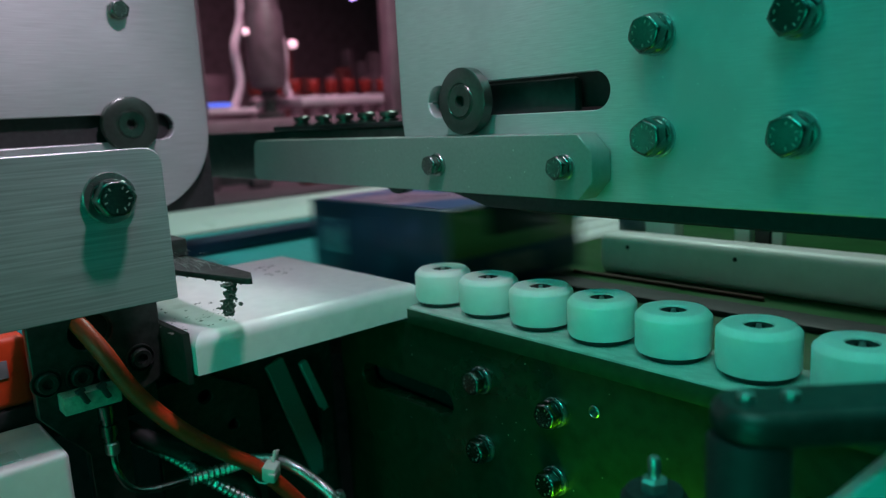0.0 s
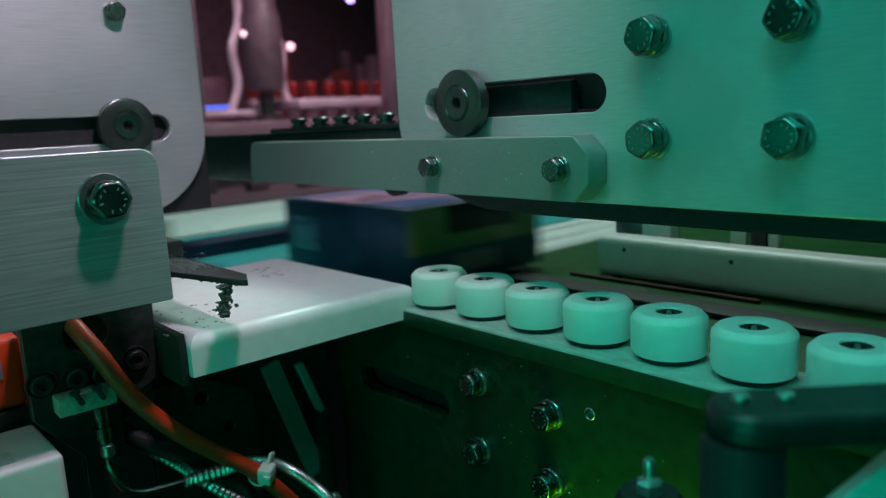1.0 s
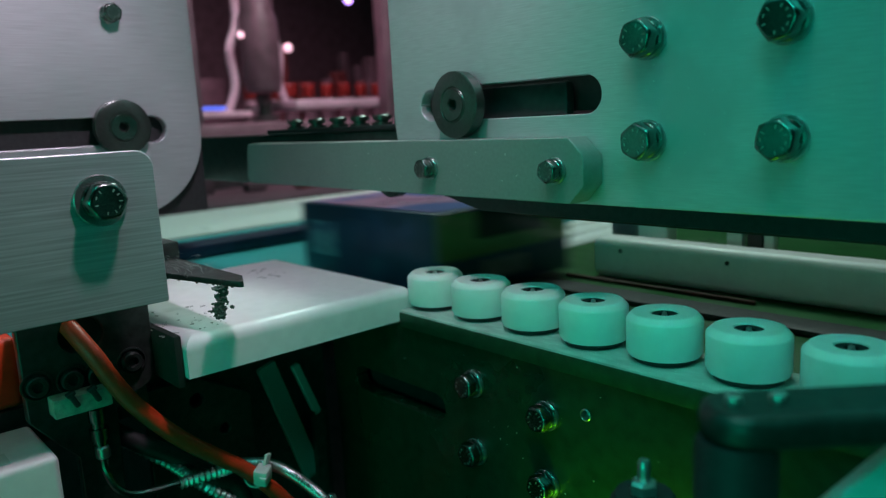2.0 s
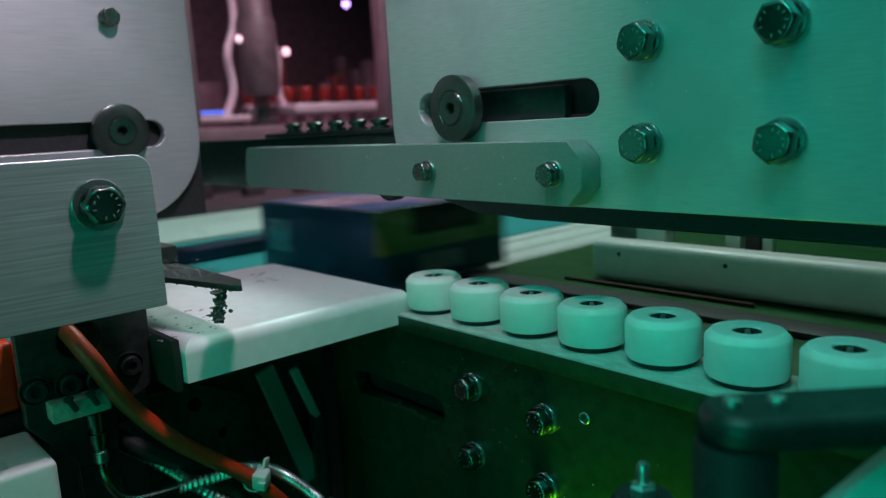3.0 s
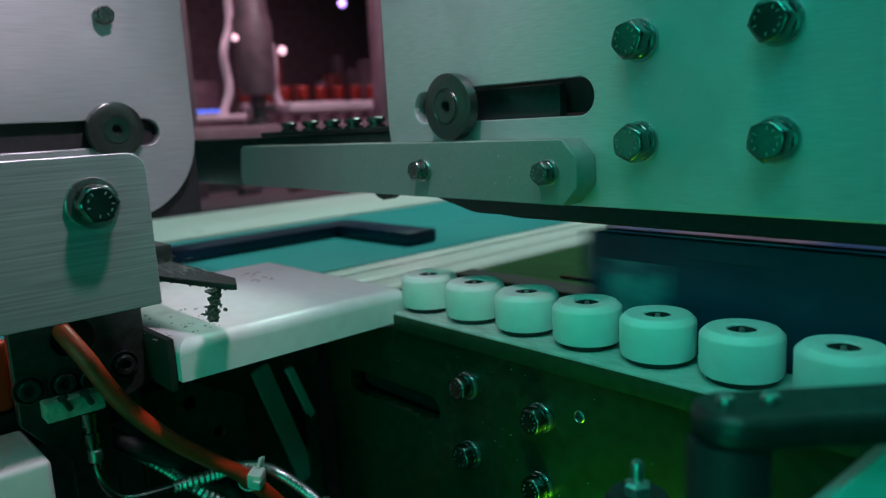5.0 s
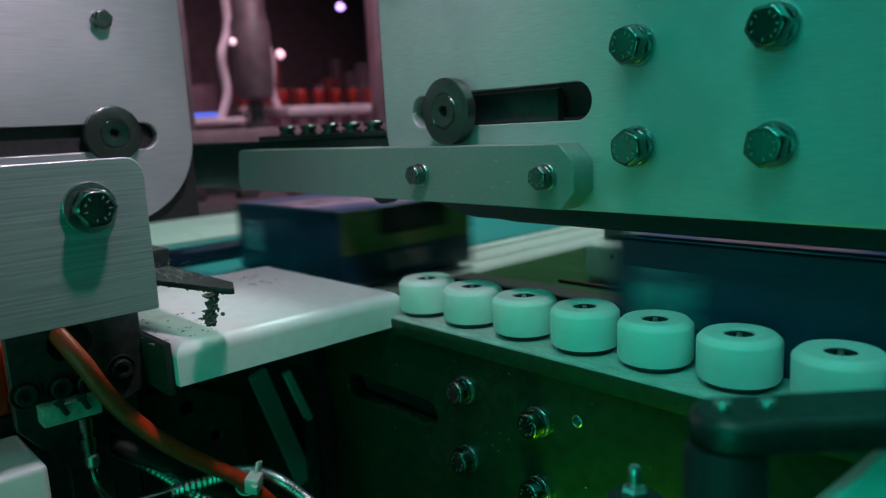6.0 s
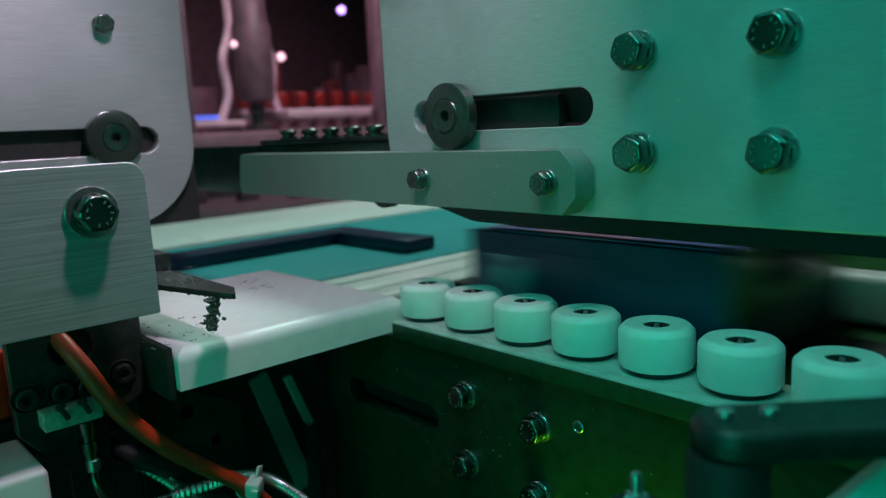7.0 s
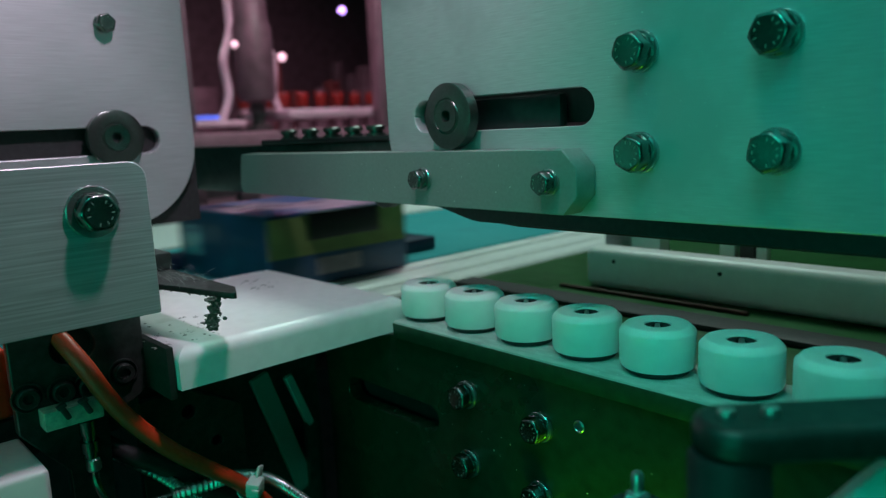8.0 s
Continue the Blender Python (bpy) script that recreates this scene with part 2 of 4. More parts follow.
def slot(x0, x1, y0, y1, seg=10):
    r = (y1 - y0) / 2
    return outline([(x0, y0), (x1, y0), (x1, y1), (x0, y1)], r * 0.999, seg)


# local xy of a plate that faces -y, and of one that faces +x
FACE_A = Matrix(((1, 0, 0, 0), (0, 0, -1, 0), (0, 1, 0, 0), (0, 0, 0, 1)))
FACE_B = Matrix(((0, 0, 1, 0), (1, 0, 0, 0), (0, 1, 0, 0), (0, 0, 0, 1)))


def facing_a(x, y, z, turn=0):
    return Matrix.Translation((x, y, z)) @ FACE_A @ pose(0, 0, 0, 0, 0, turn)


def facing_b(x, y, z, turn=0):
    return Matrix.Translation((x, y, z)) @ FACE_B @ pose(0, 0, 0, 0, 0, turn)


def hex_head(flats, high):
    """A chamfered hexagon head with raised marks round its rim."""
    bm = bmesh.new()
    R = flats / math.sqrt(3)
    ringz = [(R, 0), (R, high * 0.80), (R * 0.90, high), (R * 0.80, high * 0.99)]
    rings = []
    for k, (r, z) in enumerate(ringz):
        n = 24
        ring = []
        for i in range(n):
            a = 2 * math.pi * i / n
            hexr = r * math.cos(math.pi / 6) / math.cos((a % (math.pi / 3)) - math.pi / 6)
            rr = hexr if k < 2 else min(hexr, flats / 2 * (0.97 if k == 2 else 0.86))
            zz = z - (0.13 * high * max(0, (hexr - flats / 2) / (R - flats / 2)) if k == 1 else 0)
            ring.append(bm.verts.new((rr * math.cos(a), rr * math.sin(a), zz)))
        rings.append(ring)
    for a, b in zip(rings, rings[1:]):
        for i in range(24):
            bm.faces.new((a[i], a[(i + 1) % 24], b[(i + 1) % 24], b[i]))
    bm.faces.new(rings[-1])
    return bm


def head_marks(flats, high):
    """Raised maker's dashes round the face of a bolt head."""
    bm = bmesh.new()
    rnd = random.Random(7)
    for i in range(11):
        a = i * 0.57 + rnd.uniform(-0.1, 0.1)
        if i in (3, 7):
            continue
        c = Vector((math.cos(a), math.sin(a), 0)) * flats * 0.33
        mm = Matrix.Translation((c.x, c.y, high)) @ pose(0, 0, 0, 0, 0, math.degrees(a) + rnd.choice((0, 90))) @ Matrix.Diagonal((flats * 0.09, flats * 0.028, high * 0.10, 1))
        bmesh.ops.create_cube(bm, size=1, matrix=mm)
    return bm


BOLTS = {}


def bolt(parent, m, flats, washer=0.0):
    """A hexagon bolt on a washer; its local z points out of the surface."""
    key = (flats, washer)
    if key not in BOLTS:
        high = flats * 0.42
        w = washer or flats * 1.25
        wt = flats * 0.16
        BOLTS[key] = (to_mesh("bolt", hex_head(flats, high), ZINC), to_mesh("washer", lathe([(0, 0), (w / 2 * 0.97, 0), (w / 2, wt * 0.2), (w / 2, wt * 0.8), (w / 2 * 0.96, wt), (0, wt)], 28), STEEL),
                      to_mesh("spring_washer", lathe([(0, 0), (flats * 0.54, 0), (flats * 0.55, wt * 0.3), (flats * 0.55, wt), (flats * 0.52, wt * 1.2), (0, wt * 1.2)], 24), ZINC), wt, to_mesh("grade_marking", head_marks(flats, high), ALU_MATT))
    head, wash, spring, wt, marks = BOLTS[key]
    b = part("bolt", head, ZINC, parent, "", m @ Matrix.Translation((0, 0, wt * 2.2)))
    part("washer", wash, STEEL, b, "", Matrix.Translation((0, 0, -wt * 2.2)))
    part("grade_marking", marks, ALU_MATT, b)
    part("spring_washer", spring, ZINC, b, "", Matrix.Translation((0, 0, -wt * 1.2)))
    return b

# ---- setting ----
single("floor", block(-4, 11, -10, 4, -0.1, 0), CONCRETE, "grey concrete factory floor", "floor", "structure")
single("ceiling", block(-4, 11, -10, 4, 3.2, 3.3), WALL, "dark factory ceiling", "ceiling", "structure")
single("wall_north", block(-4, 11, 4, 4.2, 0, 3.2), WALL, "dark factory wall", "wall", "structure")
single("wall_south", block(-4, 11, -10.2, -10, 0, 3.2), WALL, "dark factory wall", "wall", "structure")
single("wall_west", block(-4.2, -4, -10, 4, 0, 3.2), WALL, "dark factory wall", "wall", "structure")
single("wall_east", block(11, 11.2, -10, 4, 0, 3.2), WALL, "dark factory wall", "wall", "structure")

BELT = 0.897      # height on which the cartons run

# ---- lower conveyors ----


def infeed_conveyor():
    c = thing("infeed_conveyor", "steel infeed conveyor with narrow dark belts", "conveyor")
    part("bed", block(-0.112, 9.6, 0.020, 0.44, 0.875, 0.893, 0.002), BED, c, "oily steel conveyor bed")
    part("belt", block(-0.105, 9.6, 0.116, 0.140, 0.893, BELT, 0.001), BLACK, c, "narrow black belt")
    part("belt_edge", block(-0.030, 0.125, 0.163, 0.166, 0.893, BELT - 0.001, 0.001), RUST, c, "red-brown belt edge")
    for x in (0.6, 3.5, 6.5, 9.4):
        for y in (0.03, 0.22):
            part("leg", block(x, x + 0.04, y, y + 0.04, 0.0, 0.8751), DARK_STEEL, c)
    return c


def outfeed_conveyor():
    c = thing("outfeed_conveyor", "wide outfeed conveyor with a teal belt", "conveyor")
    part("bed", block(-0.524, -0.118, -9.6, 1.4, 0.850, 0.873, 0.002), DARK_STEEL, c)
    part("slider_bed", block(-0.520, -0.210, -9.6, 1.4, 0.8731, 0.8928, 0.001), DARK_STEEL, c)
    part("belt", block(-0.522, -0.207, -9.6, 1.4, 0.893, BELT, 0.001), TEAL, c, "smooth teal belt")
    part("side_strip", block(-0.2055, -0.186, 0.020, 1.3, 0.874, BELT - 0.0008, 0.002, 3), HDPE, c, "white plastic side strip")
    part("side_strip", block(-0.1850, -0.1515, 0.020, 1.3, 0.874, BELT - 0.0016, 0.008, 9), HDPE, c, "rounded white plastic side strip", smooth=4)
    part("side_strip", block(-0.1510, -0.1200, 0.020, 1.3, 0.874, BELT - 0.0030, 0.010, 9), HDPE, c, "rounded white plastic side strip", smooth=4)
    part("side_strip", block(-0.2055, -0.128, -9.6, -0.170, 0.874, BELT - 0.001, 0.006, 3), HDPE, c, "rounded white plastic side strip")
    for y in (-9.3, -5.0, -1.0, 1.2):
        for x in (-0.46, -0.20):
            part("leg", block(x, x + 0.03, y, y + 0.03, 0.0, 0.8501), DARK_STEEL, c)
    return c


infeed_conveyor()
outfeed_conveyor()

far_deck = thing("side_deck", "flat white plastic deck beside the teal belt", "deck")
part("deck_plate", block(-0.77, -0.528, -1.2, 0.95, 0.885, 0.900, 0.003), HDPE, far_deck)
for yy in (-1.1, 0.85):
    for xx in (-0.76, -0.555):
        part("leg", block(xx, xx + 0.02, yy, yy + 0.02, 0, 0.8851), DARK_STEEL, far_deck)

corner_guide = thing("corner_guide", "navy blue angled stop guide standing on the belt", "guide")
part("end_stop", block(-0.405, -0.366, -0.55, 0.2195, BELT + 0.001, 0.911, 0.002), NAVY, corner_guide)
part("side_guide", block(-0.3655, -0.240, 0.180, 0.219, BELT + 0.001, 0.911, 0.002), NAVY, corner_guide)

side_rail = thing("side_rail", "thick white plastic side rail along the infeed", "rail")
part("rail", block(-0.0155, 9.5, 0.178, 0.202, BELT - 0.0035, 0.9246, 0.0062, 9), HDPE, side_rail, smooth=4)
for xx in (0.012, 0.098, 0.36):
    part("screw", lathe([(0, -0.0005), (0.0016, -0.0005), (0.0016, 0.0004), (0, 0.0004)], 12), BLACK, side_rail, "", facing_a(xx, 0.178, 0.9155))
part("end_block", block(-0.0135, 0.0140, 0.240, 0.255, 0.893, 0.9400, 0.001), HDPE, side_rail, "small white end block")
part("spacer_block", block(-0.0420, -0.0140, 0.243, 0.256, 0.893, 0.9400, 0.001), STEEL, side_rail, "dull steel spacer block")
for xx, wide, mat in ((0.0620, 0.0125, TIE), (0.0780, 0.0120, BLACK_GLOSS), (0.0912, 0.0080, TIE)):
    part("stay", block(xx, xx + wide, 0.246, 0.254, 0.893, 0.9450, 0.001), mat, side_rail, "upright stay behind the rail")

# ---- white guide plate between the conveyors ----


def white_plate():
    ob = thing("guide_plate", "thick white plastic guide plate with rounded edge and dirt", "plate")
    bm = block(-0.186, -0.0165, -0.1535, -0.006, 0.899, 0.920)
    es = [e for e in bm.edges if all(v.co.z > 0.91 for v in e.verts)]
    bmesh.ops.bevel(bm, geom=es, offset=0.007, segments=10, affect="EDGES", profile=0.5)
    part("slab", bm, HDPE, ob, smooth=4)
    # Added sheet that stands in for the dark at the slab's left end.
    part("end_darkening", block(-0.186, -0.021, -0.1577, -0.1537, 0.894, 0.9215, 0.0008), BLACK_MATT, ob, "added matt black sheet over the slab's white end face")
    part("support", block(-0.16, -0.09, -0.15, -0.03, 0.60, 0.8991), DARK_STEEL, ob)
    part("leg", block(-0.14, -0.10, -0.12, -0.08, 0.0, 0.6001), DARK_STEEL, ob)
    rnd = random.Random(3)
    bm = bmesh.new()
    for k in range(60):
        a = rnd.random()
        x = -0.03 - 0.06 * rnd.random() ** 1.5
        y = -0.160 + 0.045 * rnd.random() ** 1.4
        s = rnd.uniform(0.0002, 0.0010)
        bmesh.ops.create_icosphere(bm, subdivisions=1, radius=s, matrix=Matrix.Translation((x, y, 0.9201)) @ pose(0, 0, 0, 0, 0, a * 180) @ Matrix.Diagonal((rnd.uniform(0.7, 2.2), 1, 0.12, 1)))
    for k in range(16):
        x, y = -0.135 + rnd.uniform(-0.02, 0.02), -0.045 + rnd.uniform(-0.012, 0.012)
        bmesh.ops.create_icosphere(bm, subdivisions=1, radius=rnd.uniform(0.0004, 0.001), matrix=Matrix.Translation((x, y, 0.9201)) @ Matrix.Diagonal((1, rnd.uniform(1, 4), 0.2, 1)))
    single("dust_crumbs", bm, DIRT, "grey dust crumbs lying on the white plate", "dirt", "stuff")
    return ob


white_plate()

# ---- roller rail ----


def roller_rail():
    r = thing("roller_rail", "steel rail carrying a row of white nylon rollers", "roller rail")
    lp = outline([(-0.0105, -0.0212), (0.62, -0.0275), (0.62, 0.017), (-0.0105, 0.017)], [0.003, 0.002, 0.002, 0.003], 4)
    part("base_plate", plate("base_plate", [lp], 0.010, 0.0006, ROLLER_BASE), ROLLER_BASE, r, "scuffed steel base plate", pose(0, 0, 0.908))
    # Added strip: darkens the front edge, which gets little light.
    part("edge_strip", block(0, 0.63, -0.0012, 0, 0.8980, 0.9070, 0.0003), EDGE, r, "thin strip coloured as shade on the rail's front edge", Matrix.Translation((-0.0095, -0.0213, 0)) @ pose(0, 0, 0, 0, 0, -0.57))
    R = 0.0173
    body = to_mesh("roller", lathe([(0.0060, 0.0120), (0.0060, 0.0190), (0.0064, 0.0195), (0.0139, 0.0199), (0.0146, 0.0197), (0.0151, 0.0193), (R - 0.0011, 0.0181), (R - 0.0003, 0.0173), (R, 0.0164), (R, 0.0022), (R - 0.0008, 0.0004), (R - 0.0025, 0.0), (0.0062, 0.0)], 48), NYLON)
    screw = to_mesh("screw", lathe([(0.0, 0.0165), (0.0024, 0.0165), (0.0028, 0.0184), (0.0052, 0.0189), (0.0060, 0.0186), (0.0060, 0.0100)], 24), BLACK)
    tip = to_mesh("screw_tip", lathe([(0, 0.0199), (0.0011, 0.0194), (0.0017, 0.0160)], 10), BRAID)
    wash = to_mesh("spacer", lathe([(0, 0), (0.0138, 0), (0.0145, 0.0006), (0.0145, 0.0020), (0.0135, 0.0026), (0, 0.0026)], 32), BLACK)
    rnd = random.Random(5)
    for i in range(15):
        ro = part("roller", body, NYLON, r, "", pose(0.04 * i, 0, 0.9105, 0, 0, rnd.uniform(0, 360)))
        part("screw", screw, BLACK, ro)
        part("screw_tip", tip, BRAID, ro)
        part("spacer", wash, BLACK, ro, "", pose(0, 0, -0.0025))
    return r


roller_rail()


def conveyor_frame():
    f = thing("conveyor_frame", "dark oily steel side frame with bolts and slot", "frame")
    T = Matrix.Translation((0, -0.0182, 0)) @ pose(0, 0, 0, 0, 0, -0.6)
    rim = outline([(-0.095, 0.55), (0.62, 0.55), (0.62, 0.8978), (-0.012, 0.8978), (-0.095, 0.8780)], [0.01, 0.01, 0.001, 0.001, 0.01])
    cut = slot(-0.0700, 0.0245, 0.8428, 0.8600)
    hole = outline([(0.1260, 0.8745), (0.1320, 0.8745), (0.1320, 0.8805), (0.1260, 0.8805)], 0.00299, 5)
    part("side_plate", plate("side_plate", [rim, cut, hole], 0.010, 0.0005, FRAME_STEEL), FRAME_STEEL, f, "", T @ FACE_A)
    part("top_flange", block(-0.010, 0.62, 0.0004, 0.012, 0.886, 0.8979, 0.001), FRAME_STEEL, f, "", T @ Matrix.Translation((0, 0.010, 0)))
    # Black sheet added behind the slot so that it reads as dark inside.
    part("slot_backing", block(-0.09, 0.05, 0.0, 0.006, 0.83, 0.873), BLACK, f, "", T @ Matrix.Translation((0, 0.014, 0)))
    part("threaded_sleeve", lathe([(0.0026, -0.008), (0.0030, -0.008), (0.0032, 0.0003), (0.0028, 0.0006), (0.0025, 0.0002), (0.0022, -0.004), (0, -0.004)], 16), STEEL, f, "", T @ facing_a(0.1290, 0, 0.8775))
    for x, z, turn in ((0.1045, 0.8708, 10), (0.0505, 0.8748, 25), (0.0508, 0.8340, 5), (0.1035, 0.8328, 20)):
        bolt(f, T @ facing_a(x, 0, z, turn), 0.0128)
    for x in (-0.07, 0.56):
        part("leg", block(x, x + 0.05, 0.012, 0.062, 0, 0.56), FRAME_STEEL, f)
    return f


conveyor_frame()

# ---- upper right head: plate, bar, belt ----


def disc_mesh(R):
    return lathe([(0, 0.0004), (R * 0.16, 0.0004), (R * 0.17, 0.0050), (R * 0.50, 0.0052), (R * 0.53, 0.0046), (R * 0.55, 0.0050), (R * 0.93, 0.0050), (R, 0.0043), (R, -0.002), (0, -0.002)], 48)


def clamp_disc(parent, m, R, screw):
    d = part("clamp_disc", disc_mesh(R), DISC, parent, "round blackened clamp disc", m)
    bm = lathe([(R * 0.20, 0.0002), (R * 0.20, 0.0055), (R * 0.46, 0.0058), (R * 0.48, 0.0050), (R * 0.48, 0.0002)], 32)
    part("screw_head", bm, screw, d)
    bm = bmesh.new()
    bmesh.ops.create_cone(bm, cap_ends=True, segments=6, radius1=R * 0.17, radius2=R * 0.17, depth=0.0004, matrix=Matrix.Translation((0, 0, 0.0009)))
    part("hex_socket", bm, BLACK, d)
    return d


def head_right():
    h = thing("head_plate", "brushed aluminium head plate with bolts and a slot", "machine plate")
    rim = outline([(-0.030, 1.40), (-0.030, 0.978), (0.75, 0.978), (0.75, 1.40)], [0.004, 0.045, 0.004, 0.004], 14)
    part("plate", plate("plate", [rim, slot(-0.0048, 0.1272, 1.0208, 1.0402)], 0.008, 0.0005, ALU_A), ALU_A, h, "", FACE_A)
    part("slider", block(0.026, 0.0995, 0.0085, 0.016, 1.0195, 1.0385, 0.003), BLACK_GLOSS, h, "black slider behind the slot")
    # Added black sheet keeps the slot dark from the camera.
    part("slot_backing", block(-0.0325, 0.14, 0.0205, 0.026, 1.0230, 1.060), BLACK, h)
    clamp_disc(h, facing_a(0.0346, -0.0052, 1.0297), 0.0182, DISC)
    for x, z, turn in ((0.1520, 1.0525, 12), (0.1520, 1.0082, 35), (0.2133, 1.0082, 20), (0.2133, 1.0525, 5)):
        bolt(h, facing_a(x, 0, z, turn), 0.0150)
    part("hanger", block(0.30, 0.70, 0.0085, 0.06, 1.30, 1.40), ALU_A, h)
    part("post", block(0.62, 0.70, 0.265, 0.33, 0.0, 1.40), DARK_STEEL, h)
    part("crossbeam", block(0.62, 0.70, 0.0605, 0.265, 1.30, 1.40), DARK_STEEL, h)
    return h


head_right()


def guide_bar():
    g = thing("guide_bar", "machined aluminium bar with chamfered end, two bolts", "bar")
    lp = outline([(-0.2060, 0.9810), (0.1185, 0.9800), (0.1265, 0.9885), (0.1265, 1.0020), (0.1182, 1.0103), (-0.2000, 1.0103)], [0.006, 0, 0, 0, 0, 0.004], 5)
    part("bar", plate("bar", [lp], 0.0145, 0.0005, ALU_MATT), ALU_MATT, g, "", Matrix.Translation((0, -0.0150, 0)) @ FACE_A)
    for x, turn in ((0.0185, 8), (0.1105, 22)):
        bolt(g, facing_a(x, -0.0150, 0.9952, turn), 0.0104)
    return g


guide_bar()


def hold_down():
    b = thing("hold_down_belt", "black hold-down belt under the head plate", "belt")
    lp = outline([(-0.008, 0.9775), (0.030, 0.9685), (0.70, 0.9685), (0.70, 0.9775)], [0.0, 0.05, 0, 0], 8)
    part("belt", plate("belt", [lp], 0.036, 0.0006, BLACK), BLACK, b, "", Matrix.Translation((0, 0.0125, 0)) @ FACE_A)
    lp = outline([(0.035, 0.9680), (0.060, 0.9663), (0.70, 0.9663), (0.70, 0.9680)], [0, 0.03, 0, 0], 4)
    part("belt_face", plate("belt_face", [lp], 0.026, 0.0003, RUST), RUST, b, "worn red-brown belt face", Matrix.Translation((0, 0.018, 0)) @ FACE_A)
    part("carrier", block(0.02, 0.70, 0.0083, 0.0485, 0.9777, 1.000), BLACK_GLOSS, b)
    part("pulley", lathe([(0, 0), (0.0155, 0), (0.0165, 0.001), (0.0165, 0.008), (0.0155, 0.009), (0, 0.009)], 28), DARK_STEEL, b, "small dark pulley below the bar", facing_a(-0.068, 0.0295, 0.9870))
    part("pulley_axle", block(-0.075, 0.021, 0.0300, 0.036, 0.982, 0.992), DARK_STEEL, b)
    return b


hold_down()


def chain_arm():
    a = thing("chain_arm", "dark steel arm with a row of link bolts", "machine arm")
    part("arm", block(-0.47, -0.0335, 0.022, 0.040, 0.975, 1.0165, 0.001), DARK_STEEL, a)
    part("chain_guide", block(-0.232, -0.036, 0.020, 0.042, 1.0167, 1.0205, 0.001), BLACK_GLOSS, a)
    knob = to_mesh("link_bolt", lathe([(0, 0), (0.0070, 0), (0.0072, 0.0017), (0.0046, 0.0022), (0.0046, 0.0034), (0.0066, 0.0038), (0.0068, 0.0064), (0.0056, 0.0072), (0, 0.0072)], 12), DISC)
    for x in (-0.2005, -0.168, -0.138, -0.110, -0.083, -0.058):
        part("link_bolt", knob, DISC, a, "", pose(x, 0.030, 1.0205))
    part("bracket", block(-0.036, -0.0335, 0.0085, 0.042, 0.985, 1.016), DARK_STEEL, a)
    return a


chain_arm()

# ---- upper left head ----


def head_left():
    h = thing("head_plate", "brushed aluminium head plate with rounded lower corner", "machine plate")
    rim = outline([(-0.75, 0.968), (-0.063, 0.968), (-0.063, 1.40), (-0.75, 1.40)], [0.004, 0.055, 0.004, 0.004], 16)
    part("plate", plate("plate", [rim, slot(-0.30, -0.0868, 1.0165, 1.0355)], 0.008, 0.0006, ALU_B), ALU_B, h, "", Matrix.Translation((-0.176, 0, 0)) @ FACE_B)
    # Black sheet set back behind the slot, in place of a dark interior.
    part("slot_backing", block(-0.245, -0.238, -0.40, -0.075, 0.990, 1.060), BLACK, h)
    clamp_disc(h, facing_b(-0.1738, -0.1182, 1.0280), 0.0180, ZINC)
    bolt(h, facing_b(-0.176, -0.1163, 1.1012, 15), 0.0110, 0.0125)
    part("edge_seal", block(-0.190, -0.184, -0.30, -0.0600, 0.966, 1.40), BLACK, h)
    part("hanger", block(-0.26, -0.1841, -0.74, -0.55, 0.90, 1.40), ALU_B, h)
    part("post", block(-0.13, -0.08, -0.74, -0.66, 0.0, 1.40), DARK_STEEL, h)
    part("crossbeam", block(-0.176, -0.13, -0.74, -0.66, 1.20, 1.40), DARK_STEEL, h)
    return h


head_left()


def bracket():
    b = thing("bracket", "coarsely brushed metal bracket with one large bolt", "bracket")
    rim = outline([(-0.60, 0.9430), (-0.1612, 0.9430), (-0.1612, 1.0153), (-0.60, 1.0153)], [0.002, 0.0008, 0.008, 0.002], 8)
    part("plate", plate("plate", [rim], 0.006, 0.0004, ALU_BRACKET), ALU_BRACKET, b, "", Matrix.Translation((-0.0114, 0, 0)) @ FACE_B)
    bolt(b, facing_b(-0.0114, -0.1868, 0.9945, 0), 0.0160, 0.0235)
    part("post", block(-0.05, -0.0176, -0.60, -0.55, 0.0, 1.01), DARK_STEEL, b)
    return b


bracket()


